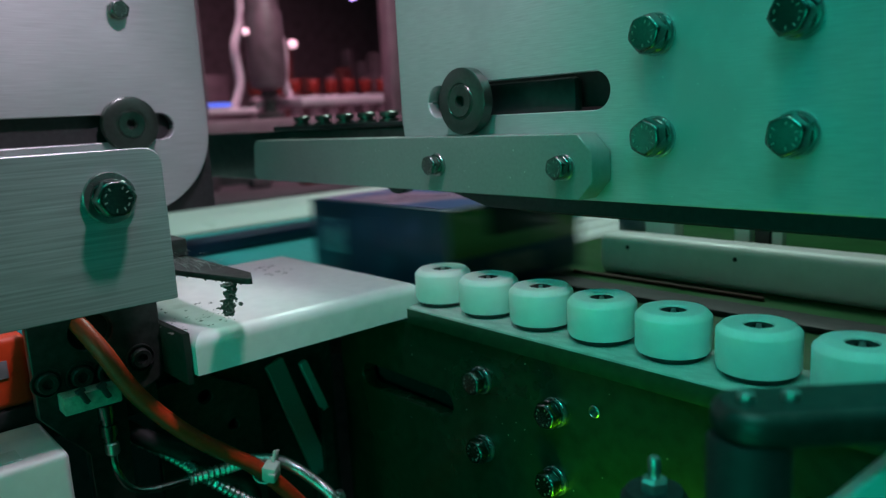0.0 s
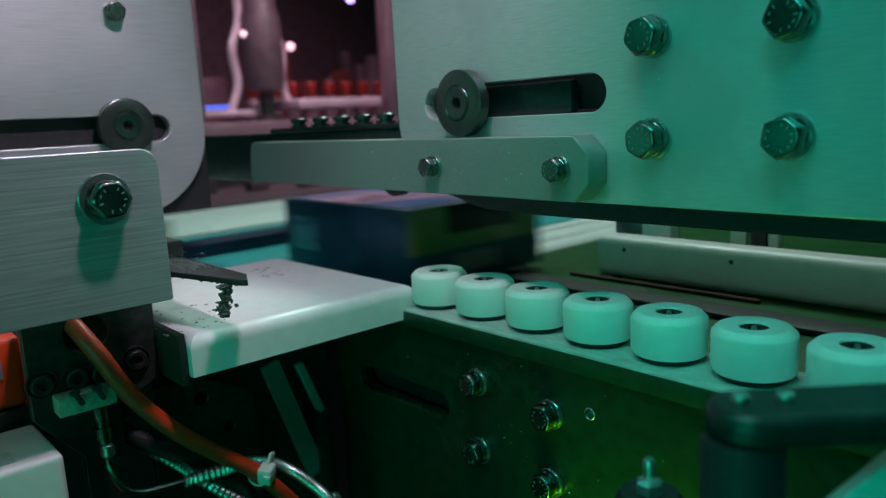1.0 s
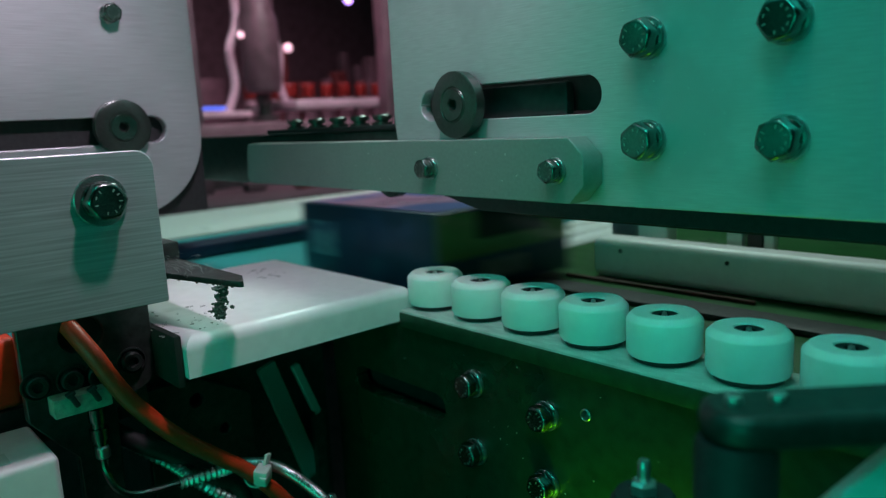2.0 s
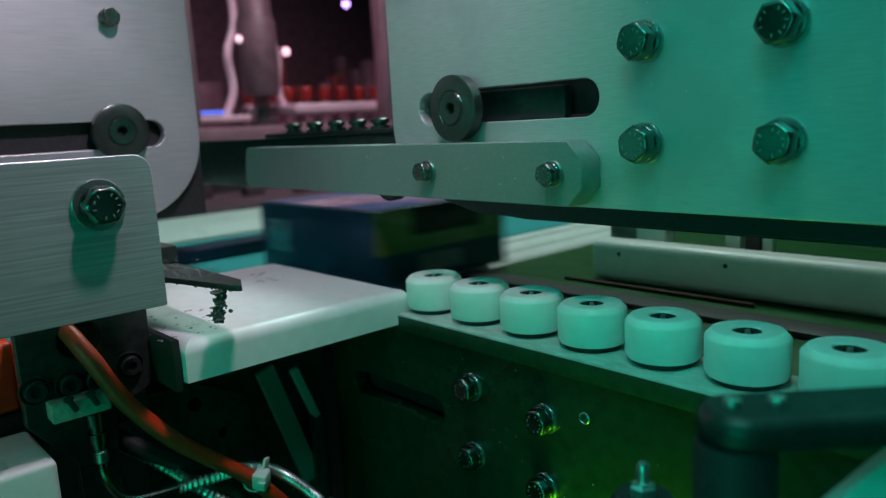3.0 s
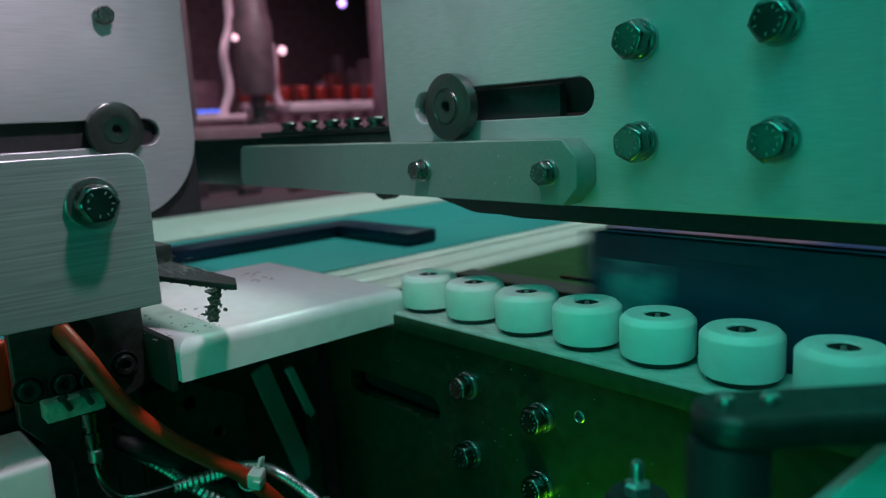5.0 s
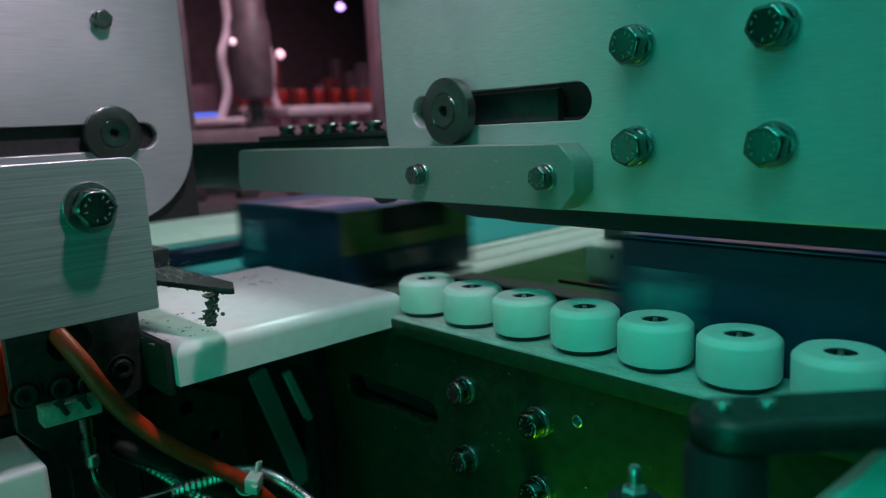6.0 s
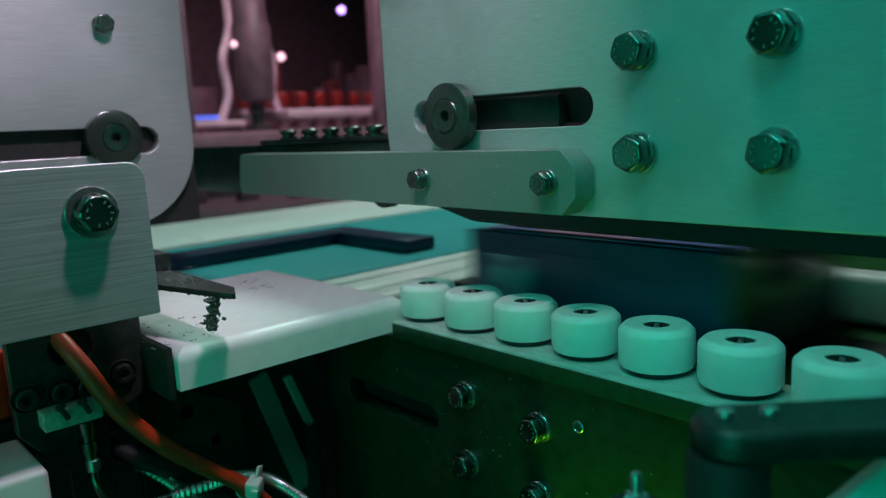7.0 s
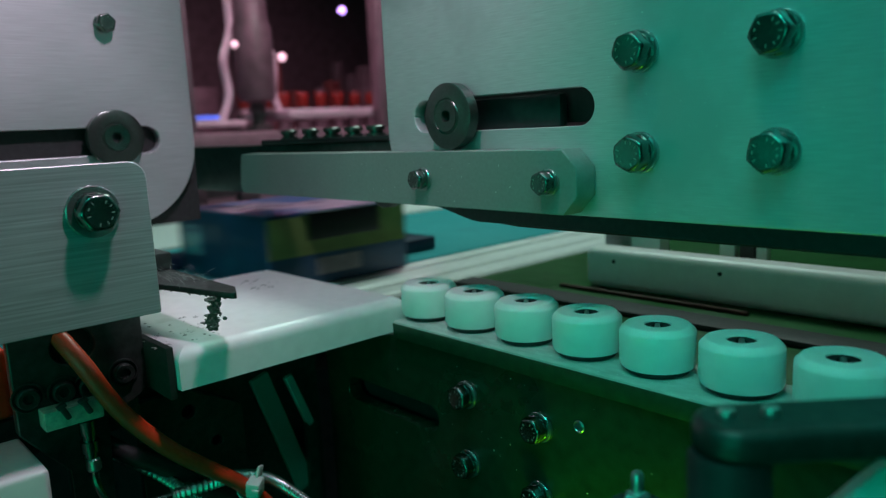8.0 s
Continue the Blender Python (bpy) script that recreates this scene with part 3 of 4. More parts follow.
def scraper():
    s = thing("scraper", "thin dirty metal scraper tip with clinging fluff", "scraper")
    lp = outline([(-0.1600, -0.1080), (-0.1245, -0.1060), (-0.1253, -0.0049), (-0.1318, 0.0091), (-0.1335, 0.0080), (-0.1600, -0.1010)], 0.0003, 2)
    M = Matrix.Translation((0.0, 0, 0.9495)) @ Matrix(((0, 1, 0, 0), (1, 0, 0, 0), (0, 0, 1, 0), (0, 0, 0, 1)))
    part("blade", plate("blade", [lp], 0.0030, 0.0003, DARK_STEEL), DARK_STEEL, s, "", M)
    part("holder", block(-0.125, -0.085, -0.170, -0.1240, 0.9496, 0.960, 0.001), DARK_STEEL, s)
    part("holder_post", block(-0.125, -0.100, -0.185, -0.1702, 0.0, 0.960, 0.001), DARK_STEEL, s)
    rnd = random.Random(9)
    bm = bmesh.new()
    c = Vector((-0.004, -0.1372, 0.9462))
    for k in range(260):
        t = rnd.random()
        wide = 0.0008 + 0.0016 * max(0, 1 - abs(t - 0.62) / 0.42) + (0.0012 if t < 0.12 else 0)
        p = c + Vector((rnd.gauss(0, 0.0006), rnd.gauss(0, wide) + 0.0010 * math.sin(7 * t) - 0.002 * t, -0.0165 * t))
        turn = pose(0, 0, 0, rnd.uniform(0, 180), rnd.uniform(0, 180), 0)
        bmesh.ops.create_icosphere(bm, subdivisions=1, radius=rnd.uniform(0.0006, 0.0014), matrix=Matrix.Translation(p) @ turn @ Matrix.Diagonal((0.4, rnd.uniform(0.5, 1.1), rnd.uniform(0.7, 1.7), 1)))
    for k in range(60):
        y = rnd.uniform(-0.162, -0.135)
        bmesh.ops.create_icosphere(bm, subdivisions=1, radius=rnd.uniform(0.0003, 0.0009), matrix=Matrix.Translation((-0.052 + (y + 0.1469) * 4.2 if y > -0.1469 else -0.052, max(y, -0.1465), 0.9468 + rnd.uniform(-0.0008, 0.0))))
    part("fluff", bm, DIRT, s, "clump of grey dust hanging from the tip")
    bm = bmesh.new()
    for k in range(70):
        y = rnd.uniform(-0.145, -0.126)
        x = -0.025 - rnd.random() * 0.06
        p0 = Vector((x, y, 0.9496))
        p1 = p0 + Vector((rnd.gauss(0, 0.003), rnd.gauss(0, 0.004), rnd.uniform(0.001, 0.005)))
        p2 = p1 + Vector((rnd.gauss(0, 0.003), rnd.gauss(0, 0.003), rnd.uniform(-0.003, 0.002)))
        w = Vector((0.00002, 0.00003, 0.00004))
        vs = [bm.verts.new(p) for p in (p0 - w, p0 + w, p1 + w, p1 - w, p2 + w, p2 - w)]
        bm.faces.new((vs[0], vs[1], vs[2], vs[3]))
        bm.faces.new((vs[3], vs[2], vs[4], vs[5]))
    part("fibres", bm, TIE, s, "fine pale fibres")
    return s


scraper()

# ---- lower left: sensor block, cables ----


def sensor_block():
    s = thing("valve_block", "dark oily machine block with round bolts", "machine block")
    rim = outline([(-0.2000, 0.70), (-0.185, 0.70), (-0.18, 0.885), (-0.158, 0.893), (-0.158, 0.937), (-0.2200, 0.937), (-0.2200, 0.887), (-0.2000, 0.862)], [0.002, 0.004, 0.006, 0.010, 0.004, 0.004, 0.003, 0.003], 5)
    hole = outline([(-0.203, 0.9155), (-0.181, 0.9155), (-0.181, 0.9375 - 0.0025), (-0.203, 0.935)], 0.0095, 8)
    part("plate", plate("plate", [rim, hole], 0.007, 0.0008, DARK_STEEL), DARK_STEEL, s, "", Matrix.Translation((-0.052, 0, 0)) @ FACE_B)
    ring = to_mesh("cap_screw", lathe([(0, 0.0016), (0.0025, 0.0016), (0.0028, 0.0034), (0.0046, 0.0036), (0.0052, 0.0028), (0.0054, 0), (0.0066, 0), (0.0068, 0.0010), (0.0075, 0.0008), (0.0076, 0.0)], 24), DARK_STEEL)
    for y, z in ((-0.2150, 0.9045), (-0.1990, 0.9035), (-0.1695, 0.9055), (-0.1870, 0.9025)):
        part("cap_screw", ring, DARK_STEEL, s, "", facing_b(-0.052, y, z))
    part("terminal", block(-0.0515, -0.040, -0.2115, -0.1845, 0.8890, 0.8985, 0.0008), TERMINAL, s, "pale terminal strip with black pins")
    for y in (-0.2025, -0.1925):
        part("terminal_pin", block(-0.0022, 0.0022, -0.0013, 0.0013, -0.0040, 0.0035, 0.0008), BLACK, s, "", pose(-0.0395, y, 0.8970, 24, 0, 0))
        part("terminal_pin", block(-0.0020, 0.0020, -0.0022, 0.0022, -0.0010, 0.0010, 0.0005), BLACK, s, "", pose(-0.0395, y - 0.0012, 0.9002, 24, 0, 0))
    # Added black backing, stops light showing through the hole.
    part("hole_backing", block(-0.080, -0.0595, -0.215, -0.165, 0.905, 0.94), BLACK, s)
    part("under_block", block(-0.100, -0.060, -0.200, -0.160, 0.872, 0.888, 0.002), BLACK_GLOSS, s)
    part("column", block(-0.10, -0.0595, -0.200, -0.186, 0.0, 0.80), DARK_STEEL, s)
    return s


sensor_block()

SENSOR = thing("sensor", "orange plastic sensor housing beside the machine block", "sensor")
part("housing", block(-0.1200, -0.088, -0.310, -0.2140, 0.8845, 0.9230, 0.004, 3), ORANGE_BOX, SENSOR)
part("window", block(-0.0878, -0.0870, -0.2500, -0.2245, 0.9015, 0.9110, 0.0003), PRINT_GREY, SENSOR, "small grey window")
part("sensor_foot", block(-0.118, -0.0875, -0.310, -0.2135, 0.8740, 0.8843, 0.002), BLACK, SENSOR, "black plastic foot")
part("stand", block(-0.115, -0.095, -0.300, -0.2500, 0.0, 0.8745), DARK_STEEL, SENSOR)
cover = thing("corner_cover", "white rounded plastic cover with scuffs", "cover")
part("shell", block(-0.0850, -0.030, -0.340, -0.2145, 0.780, 0.8755, 0.003, 6), HDPE, cover, smooth=4)
part("label", block(-0.0520, -0.0380, -0.2620, -0.2330, 0.8756, 0.8760, 0.0001), TIE, cover, "small pale label")
part("label_mark", block(-0.0460, -0.0430, -0.2580, -0.2440, 0.8761, 0.8764), BLACK, cover)
part("foot", block(-0.07, -0.04, -0.31, -0.28, 0, 0.781), DARK_STEEL, cover)

CABLE = [(-0.0650, -0.198, 0.934), (-0.050, -0.1960, 0.928), (-0.040, -0.1900, 0.9150), (-0.039, -0.1840, 0.9020), (-0.039, -0.1760, 0.8880), (-0.039, -0.1630, 0.8710), (-0.039, -0.1500, 0.8570), (-0.040, -0.1340, 0.8425), (-0.040, -0.1180, 0.8285), (-0.040, -0.1020, 0.8095), (-0.042, -0.085, 0.786), (-0.05, -0.05, 0.74), (-0.08, -0.04, 0.60), (-0.10, -0.10, 0.30), (-0.10, -0.12, 0.0)]
single("signal_cable", tube(CABLE, 0.0046, 14, 8), ORANGE, "orange rubber sheathed cable hanging in a curve", "cable")


def conduits():
    fit = thing("pressure_line", "steel hose fitting with thin bent pipe", "hose")
    part("fitting", lathe([(0, 0), (0.0034, 0), (0.0034, 0.003), (0.0046, 0.0032), (0.0046, 0.009), (0.0034, 0.0092), (0.0034, 0.0120), (0.0042, 0.0125), (0.0042, 0.0195), (0, 0.0195)], 16), ZINC, fit, "", pose(-0.044, -0.1920, 0.8688))
    part("collar", lathe([(0, 0), (0.0030, 0), (0.0036, 0.001), (0.0036, 0.006), (0.0028, 0.007), (0, 0.007)], 16), STEEL, fit, "bright steel collar", pose(-0.044, -0.1915, 0.8615))
    part("pipe", tube([(-0.044, -0.1915, 0.863), (-0.044, -0.1910, 0.853), (-0.0435, -0.1865, 0.8420), (-0.043, -0.178, 0.8365), (-0.042, -0.165, 0.8350), (-0.041, -0.1500, 0.8345)], 0.0021, 10, 8), ZINC, fit)
    part("flex_hose", tube([(-0.041, -0.1560, 0.8345), (-0.041, -0.1330, 0.8330), (-0.043, -0.119, 0.8315), (-0.044, -0.1030, 0.8255), (-0.044, -0.0910, 0.8165), (-0.044, -0.0760, 0.8005), (-0.044, -0.0650, 0.785), (-0.05, -0.055, 0.76), (-0.06, -0.05, 0.55), (-0.06, -0.06, 0.0)], 0.0026, 14, 16, 0.0011, 1), BRAID, fit, "ribbed bright steel hose")
    single("flexible_conduit", tube([(-0.120, -0.180, 0.850), (-0.090, -0.165, 0.845), (-0.060, -0.152, 0.837), (-0.044, -0.1440, 0.8285), (-0.041, -0.1240, 0.8090), (-0.036, -0.108, 0.791), (-0.04, -0.09, 0.70), (-0.05, -0.09, 0.0)], 0.0024, 12, 16, 0.0010, 1), BRAID, "ribbed steel conduit in shadow below the cable", "conduit")
    single("rubber_hose", tube([(-0.075, -0.192, 0.878), (-0.070, -0.180, 0.866), (-0.064, -0.165, 0.853), (-0.060, -0.150, 0.842), (-0.058, -0.130, 0.822), (-0.060, -0.110, 0.79), (-0.07, -0.10, 0.60), (-0.07, -0.10, 0.0)], 0.0050, 12, 8), BLACK, "black rubber hose in shadow behind the pipe", "hose")


conduits()
tie = thing("cable_tie", "white plastic cable tie round cable and hose", "cable tie")
part("band", lathe([(0.0058, -0.002), (0.0068, -0.002), (0.0068, 0.002), (0.0058, 0.002)], 20), TIE, tie, "", pose(-0.041, -0.1115, 0.8220, 60, 0, 40))
part("lock", block(-0.0042, 0.0042, -0.0046, 0.0046, -0.0052, 0.0052, 0.0013), TIE, tie, "", pose(-0.0345, -0.1105, 0.8245, 12, 10, 38))
part("latch", block(-0.0020, 0.0020, -0.0022, 0.0022, -0.0016, 0.0016, 0.0005), TIE, tie, "", pose(-0.0305, -0.1120, 0.8240, 12, 10, 38))
part("tail", block(-0.0008, 0.0008, -0.0026, 0.0026, 0.0, 0.0085, 0.0003), TIE, tie, "", pose(-0.0355, -0.1080, 0.8275, -14, 10, 30))

# parts in the dark below the white plate


def inner_panel():
    p = thing("inner_panel", "dark oily inner panel with round holes", "machine panel")
    rim = outline([(-0.156, 0.60), (-0.092, 0.60), (-0.092, 0.858), (-0.125, 0.876), (-0.156, 0.876)], 0.003, 3)
    h1 = outline([(-0.131, 0.858), (-0.121, 0.858), (-0.121, 0.868), (-0.131, 0.868)], 0.0049, 6)
    h2 = outline([(-0.114, 0.836), (-0.106, 0.836), (-0.106, 0.844), (-0.114, 0.844)], 0.0039, 6)
    part("plate", plate("plate", [rim, h1, h2], 0.006, 0.0006, DARK_STEEL), DARK_STEEL, p, "", Matrix.Translation((-0.080, 0, 0)) @ FACE_B)
    part("foot", block(-0.0862, -0.0802, -0.15, -0.10, 0.0, 0.601), DARK_STEEL, p)
    return p


inner_panel()


def slat(y0, z0, y1, z1, wide, x, mat, label):
    s = thing("strut", label, "strut")
    a, c = Vector((y0, z0)), Vector((y1, z1))
    d = (c - a).normalized()
    n = Vector((-d.y, d.x)) * wide / 2
    lp = [a + n, a - n, c - n, c + n]
    part("bar", plate("bar", [outline([tuple(q) for q in lp], 0.0006, 2)], 0.004, 0.0005, mat), mat, s, "", Matrix.Translation((x, 0, 0)) @ FACE_B)
    part("foot", block(x - 0.004, x, y1 - 0.004, y1 + 0.004, 0.0, z1 + 0.002), DARK_STEEL, s)


slat(-0.0760, 0.8700, -0.0480, 0.7840, 0.0120, -0.084, ALU_MATT, "dull flat metal strut in shadow under the plate")
slat(-0.0570, 0.8660, -0.0430, 0.8290, 0.0045, -0.080, ALU_A, "narrow bright strut in shadow under the plate")
slat(0.0120, 0.7760, 0.0240, 0.7420, 0.0050, -0.084, ALU_MATT, "narrow dull strut in shadow under the plate")


def clamp():
    c = thing("clamp_lever", "black clamp lever with bright fixing screws", "clamp")
    T = Matrix.Translation((0.2640, -0.1090, 0)) @ pose(0, 0, 0, 0, 0, 48)
    lp = outline([(-0.0200, -0.007), (0.060, -0.007), (0.060, 0.010), (-0.0200, 0.010)], [0.008, 0.006, 0.006, 0.008], 6)
    part("arm", plate("arm", [lp], 0.0090, 0.0026, DARK_STEEL), DARK_STEEL, c, "", T @ pose(0, 0, 0.9465))
    part("stem", lathe([(0, 0.70), (0.0105, 0.70), (0.0105, 0.936), (0.0095, 0.9376), (0, 0.9376)], 24), BLACK, c, "", T @ pose(-0.0135, 0.001, 0))
    for x in (-0.0140, -0.0025):
        part("screw", lathe([(0, 0), (0.0022, 0), (0.0024, 0.0008), (0.0021, 0.0020), (0.0012, 0.0022), (0.0011, 0.0012), (0, 0.0012)], 16), BRAID, c, "bright screw", T @ pose(x, 0.002, 0.9465))
    part("base", block(0.235, 0.29, -0.135, -0.085, 0.64, 0.70), BLACK, c)
    part("foot", block(0.25, 0.28, -0.12, -0.09, 0.0, 0.641), BLACK, c)
    return c


clamp()
knob = thing("adjusting_knob", "dark knob with bright nut on the frame", "knob")
part("grip", lathe([(0, 0), (0.010, 0), (0.0115, 0.002), (0.0115, 0.010), (0.0095, 0.013), (0, 0.013)], 20), BLACK, knob, "", pose(0.2085, -0.091, 0.8815))
part("nut", lathe([(0, 0), (0.0045, 0), (0.0047, 0.001), (0.0047, 0.0035), (0.0036, 0.0045), (0, 0.0045)], 6), BRAID, knob, "bright hexagon nut", pose(0.2085, -0.091, 0.8945))
part("stud", lathe([(0, 0), (0.0020, 0), (0.0022, 0.0005), (0.0022, 0.0065), (0.0016, 0.0075), (0, 0.0075)], 12), BRAID, knob, "bright stud end", pose(0.2085, -0.091, 0.8990))
part("spindle", lathe([(0, 0), (0.006, 0), (0.006, 0.8816), (0, 0.8816)], 14), BLACK, knob, "", pose(0.2085, -0.091, 0))
gusset = thing("white_gusset", "white plastic gusset corner piece", "gusset")
lp = outline([(-0.035, 0.883), (-0.017, 0.883), (0.060, 0.9465), (0.060, 0.963), (0.0236, 0.9330)], 0.0012, 3)
GT = Matrix.Translation((0.2640, -0.1090, 0)) @ pose(0, 0, 0, 0, 0, 48)
part("panel", plate("panel", [lp], 0.005, 0.0008, HDPE), HDPE, gusset, "", GT @ Matrix.Translation((0.0, -0.002, -0.0035)) @ FACE_A)
part("support", block(-0.034, -0.018, -0.0015, 0.004, 0.0, 0.8796), DARK_STEEL, gusset, "", GT)

def flecks(name, label, count, seed, place, size):
    rnd = random.Random(seed)
    bm = bmesh.new()
    for k in range(count):
        p, n = place(rnd)
        s = size * rnd.uniform(0.4, 1.3)
        m = Matrix.Translation(p) @ Vector(n).to_track_quat("Z", "Y").to_matrix().to_4x4() @ pose(0, 0, 0, 0, 0, rnd.uniform(0, 360)) @ Matrix.Diagonal((s * rnd.uniform(0.6, 2.6), s, s * 0.3, 1))
        bmesh.ops.create_icosphere(bm, subdivisions=1, radius=1, matrix=m)
    single(name, bm, TIE, label, "dust", "stuff")


flecks("rail_flecks", "pale dust flecks lying on the roller rail", 90, 11, lambda r: ((lambda x: (x, -0.0212 - 0.0100 * (x + 0.0105) + r.uniform(0.001, 0.012), 0.908))(r.uniform(0.0, 0.24)), (0, 0, 1)), 0.0004)
flecks("frame_flecks", "pale dust flecks clinging to the dark frame", 40, 12, lambda r: ((lambda x: (x, -0.0184 - 0.0105 * x, r.uniform(0.83, 0.893)))(r.uniform(-0.02, 0.22)), (0, -1, 0)), 0.00026)
flecks("bar_flecks", "pale dust flecks on the aluminium bar", 26, 13, lambda r: ((r.uniform(-0.06, 0.11), -0.0151, r.uniform(0.983, 1.008)), (0, -1, 0)), 0.00022)
flecks("plate_flecks", "pale dust flecks on the head plate", 40, 14, lambda r: ((r.uniform(0.12, 0.26), -0.0001, r.uniform(0.979, 1.07)), (0, -1, 0)), 0.00022)

# ---- background machine seen between the heads ----


def background():
    m = thing("filling_machine", "dim machine cabinet lit pink inside", "machine")
    part("back_panel", block(-2.62, -2.60, -0.6, 3.0, 0.0, 2.2), CAB_DARK, m)
    part("worktop", block(-2.60, -1.15, -0.4, 2.6, 0.985, 1.035, 0.005), CAB_GREY, m, "dull lilac worktop")
    part("body", block(-2.60, -1.20, -0.4, 2.6, 0.0, 0.985), CAB_DARK, m)
    part("ledge", block(-1.1995, -0.86, -0.4, 2.6, 0.80, 0.895, 0.004), CAB_DARK, m, "dark mauve front ledge")
    for k in range(14):
        part("ledge_clip", block(-1.12 + 0.05 * (k % 3), -1.09 + 0.05 * (k % 3), 0.05 + 0.09 * k, 0.09 + 0.09 * k, 0.8951, 0.915 + 0.006 * (k % 4), 0.003), (CAB_DARK, RED_CAP, CAB_GREY, CAB_DARK)[k % 4], m)
    part("corner_post", block(-1.19, -1.15, 0.865, 0.905, 1.035, 2.2, 0.003), CAB_GREY, m, "dull aluminium corner post")
    part("corner_post", block(-1.19, -1.16, 0.34, 0.385, 1.035, 2.2, 0.003), CAB_GREY, m)
    part("spindle", lathe([(0, 1.075), (0.018, 1.075), (0.018, 1.10), (0.040, 1.105), (0.045, 1.13), (0.045, 1.27), (0.038, 1.285), (0.038, 1.6), (0, 1.6)], 24), CAB_DARK, m, "dull mauve vertical spindle", pose(-1.25, 0.577, 0))
    part("spindle_foot", lathe([(0, 1.035), (0.03, 1.035), (0.03, 1.045), (0.015, 1.05), (0.015, 1.078), (0, 1.078)], 20), BLACK, m, "", pose(-1.25, 0.577, 0))
    for dy, dz, w in ((-0.060, 1.05, 0.020), (0.055, 1.05, 0.018)):
        part("spindle_bracket", tube([(-1.27, 0.577 + dy * 1.4, 1.06), (-1.27, 0.577 + dy, 1.12), (-1.27, 0.577 + dy * 1.1, 1.2), (-1.27, 0.577 + dy * 0.7, 1.28), (-1.27, 0.577 + dy * 0.9, 1.45)], 0.010, 10, 6), CAB_LIGHT, m, "pale bracket beside the spindle")
    part("deck", block(-1.40, -1.18, 0.62, 0.86, 1.060, 1.082, 0.004), CAB_LIGHT, m, "pale machine deck")
    part("deck", block(-1.32, -1.20, 0.40, 0.52, 1.048, 1.062, 0.004), CAB_LIGHT, m, "pale machine deck")
    rnd = random.Random(2)
    for k in range(22):
        y, z = rnd.uniform(0.45, 1.9), rnd.uniform(1.05, 1.5)
        x = rnd.uniform(-2.4, -1.9)
        w, h = rnd.choice(((0.03, 0.5), (0.05, 0.3), (0.16, 0.05), (0.10, 0.08))), 0
        part("module", block(x, x + 0.05, y, y + w[0], 1.035, 1.06 + (z - 1.05) * 0.3 + w[1] * 0.25, 0.006), rnd.choice((CAB_DARK, RED_DIM, CAB_DARK, RED_DIM, CAB_DARK)), m)
    cap = to_mesh("cap", lathe([(0, 0), (0.017, 0), (0.019, 0.004), (0.019, 0.034), (0.016, 0.038), (0, 0.038)], 14), RED_CAP)
    stem = to_mesh("bottle", lathe([(0, 0), (0.022, 0), (0.024, 0.01), (0.024, 0.05), (0.012, 0.068), (0, 0.068)], 14), CAB_DARK)
    for i in range(9):
        y = 0.50 + 0.062 * i
        b = part("bottle", stem, CAB_DARK, m, "dark bottle with red cap", pose(-1.55, y + 0.2, 1.035))
        part("cap", cap, RED_CAP, b, "", pose(0, 0, 0.068))
    for x, y, z, r in ((-1.22, 0.517, 1.228, 0.008), (-1.5, 0.80, 1.235, 0.012)):
        part("lamp", lathe([(0, -r), (r * 0.7, -r * 0.7), (r, 0), (r * 0.7, r * 0.7), (0, r)], 14), LAMP_WHITE, m, "small round work lamp", pose(x, y, z))
    part("indicator", lathe([(0, -0.01), (0.008, -0.006), (0.011, 0), (0.008, 0.006), (0, 0.01)], 14), LAMP_VIOLET, m, "violet indicator", pose(-1.3, 0.87, 1.335))
    part("display", block(-1.235, -1.23, 0.415, 0.47, 1.066, 1.074), BLUE_GLOW, m, "blue indicator strip")
    return m


background()

# ---- cartons ----


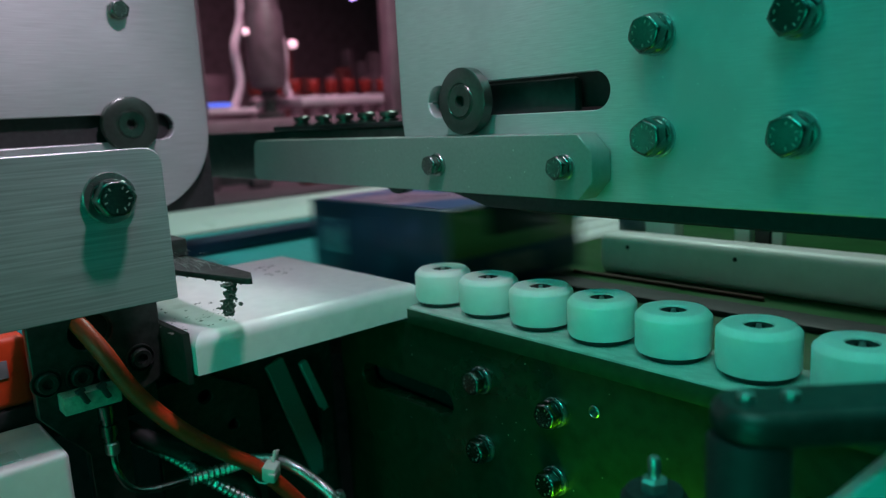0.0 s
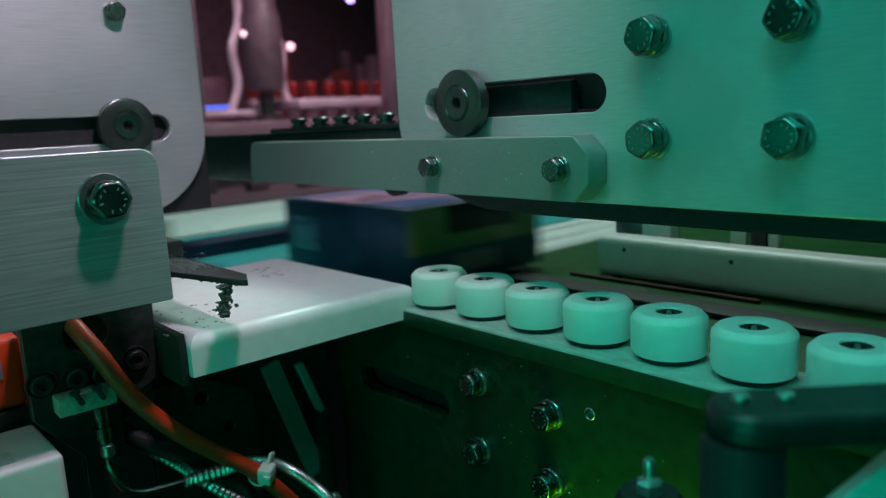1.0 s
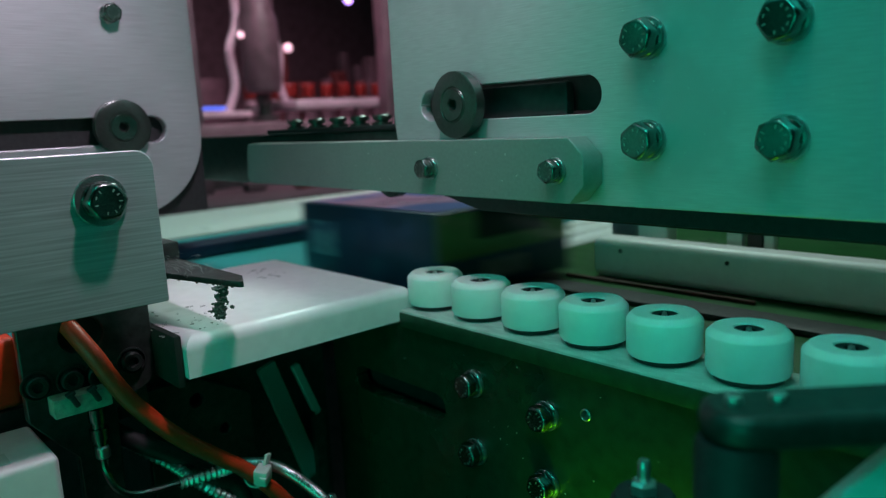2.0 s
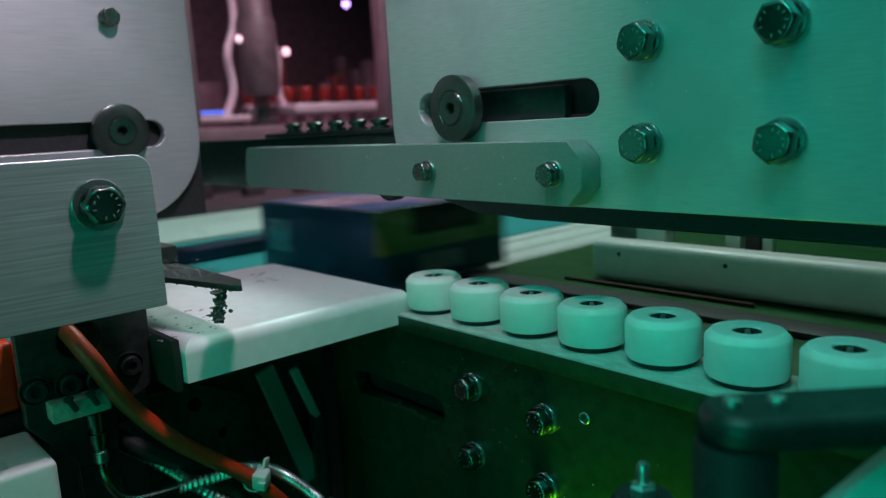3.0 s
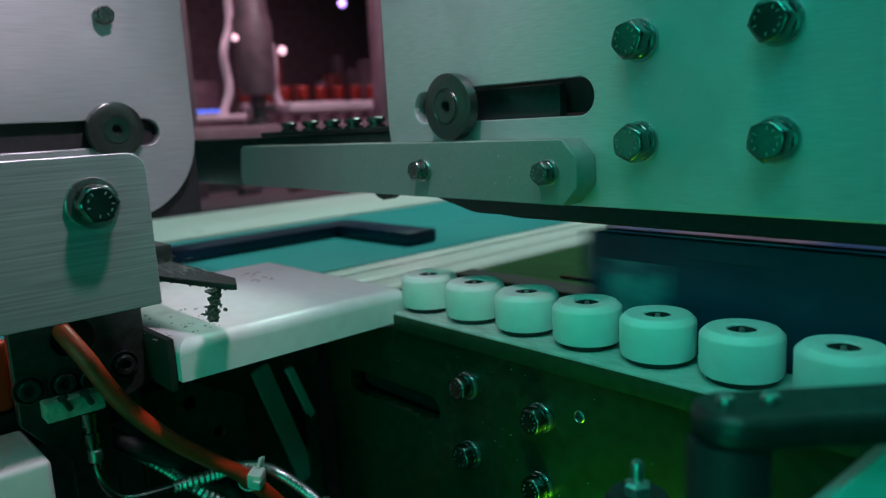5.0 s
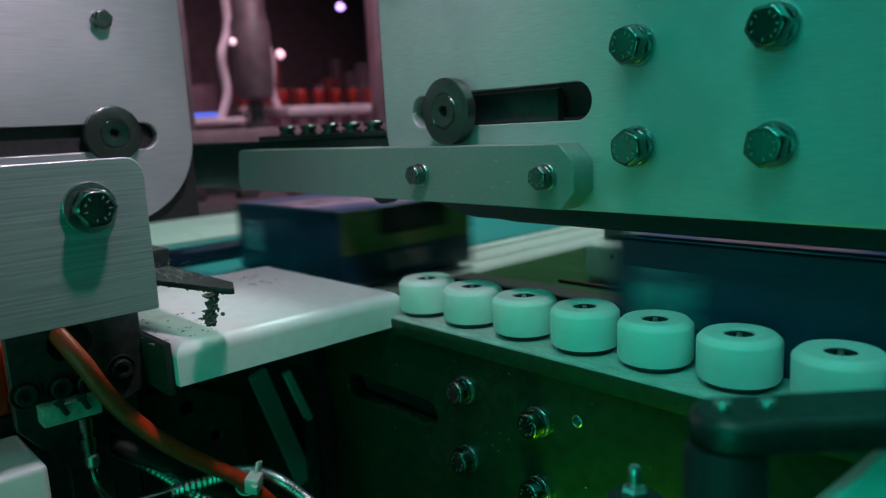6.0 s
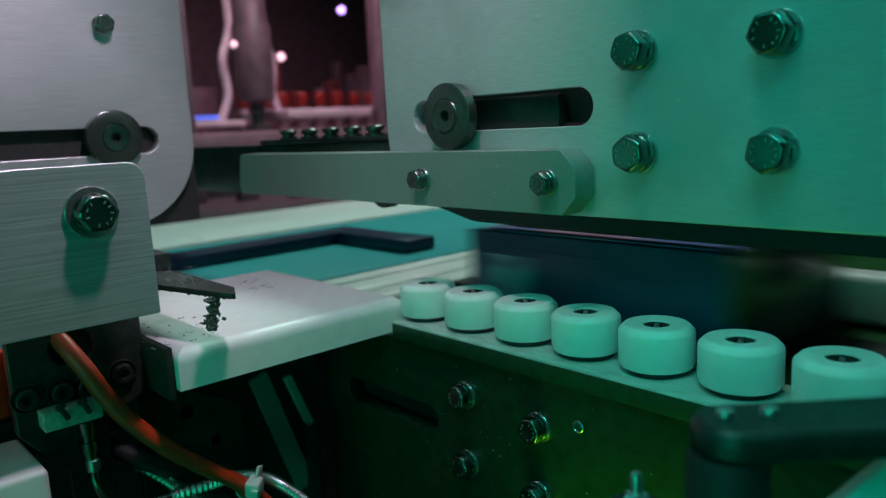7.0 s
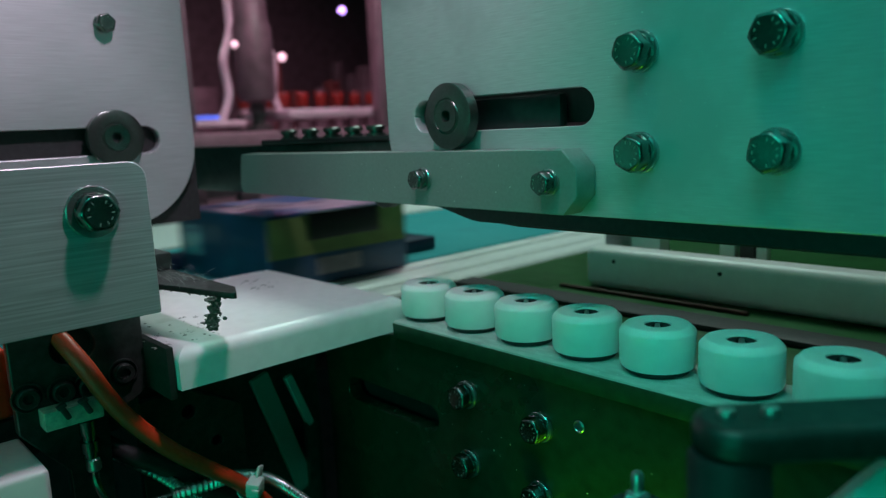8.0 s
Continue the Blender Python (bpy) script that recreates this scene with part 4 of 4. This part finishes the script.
def carton():
    """Long side along x; the origin is at the bottom of the leading near corner."""
    c = thing("carton", "blue printed carton with olive end panel and black flap", "carton", "cartons on the conveyor")
    L, W, Hh = 0.171, 0.1435, 0.0615
    part("body", block(0, L, 0, W, 0, Hh, 0.0012), CARTON, c)
    part("end_panel", block(L + 0.0003, L + 0.0010, 0.001, W - 0.002, 0.0265, Hh - 0.002), OLIVE, c, "olive printed end panel")
    part("flap", block(L + 0.0013, L + 0.0022, 0.038, 0.112, 0.0385, Hh - 0.0005, 0.0003), BLACK_GLOSS, c, "black cut-out flap")
    part("end_label", block(L + 0.0003, L + 0.0009, 0.045, 0.090, 0.008, 0.022), PRINT_GREY, c, "dull grey label")
    part("top_print", block(0.006, L - 0.004, 0.004, W - 0.004, Hh + 0.0002, Hh + 0.0008), PRINT_TOP, c, "pale lilac and blue printed top")
    part("side_print", block(0.014, 0.050, -0.0008, -0.0002, 0.020, 0.048), PRINT_TEAL, c, "pale teal printed mark")
    part("side_print", block(0.056, 0.100, -0.0007, -0.0002, 0.006, 0.052), CARTON, c)
    return c


FIRST = carton()
ARRIVALS = (0.17, 0.745, 1.15, 2.16, 3.09, 3.92, 4.355, 5.45, 6.065, 6.475, 7.36, 7.93, 8.75)
CARTONS = [FIRST] + [copy_thing(FIRST, Matrix()) for _ in ARRIVALS[1:]]


def motions():
    """Cartons run up the infeed, meet the navy stop and leave along the teal belt."""
    speed, x_end, y_lane = 1.06, -0.361, 0.032
    for ob, arrive in zip(CARTONS, ARRIVALS):
        near = ((-0.10, 0.085, 0.0), (-0.035, 0.022, 0.0), (0.0, 0.003, 0.001), (0.03, 0.0, 0.016), (0.10, 0.0, 0.085))
        rows = {}
        for t in (0.0, 8.0, *(arrive + d for d in (-1.2, -0.8, -0.4, 0.4, 0.8, 1.2))):
            d = speed * (t - arrive)
            if 0 <= t <= 8 and abs(d) > 0.11:
                rows[t] = (max(-d - 0.021, 0), max(d - 0.021, 0))
        for d, back, off in near:
            if 0 < arrive + d < 8:
                rows[arrive + d] = (back, off)
        walk(ob, [(t, pose(x_end + rows[t][0], y_lane - rows[t][1], BELT + 0.0006)) for t in sorted(rows)])


motions()
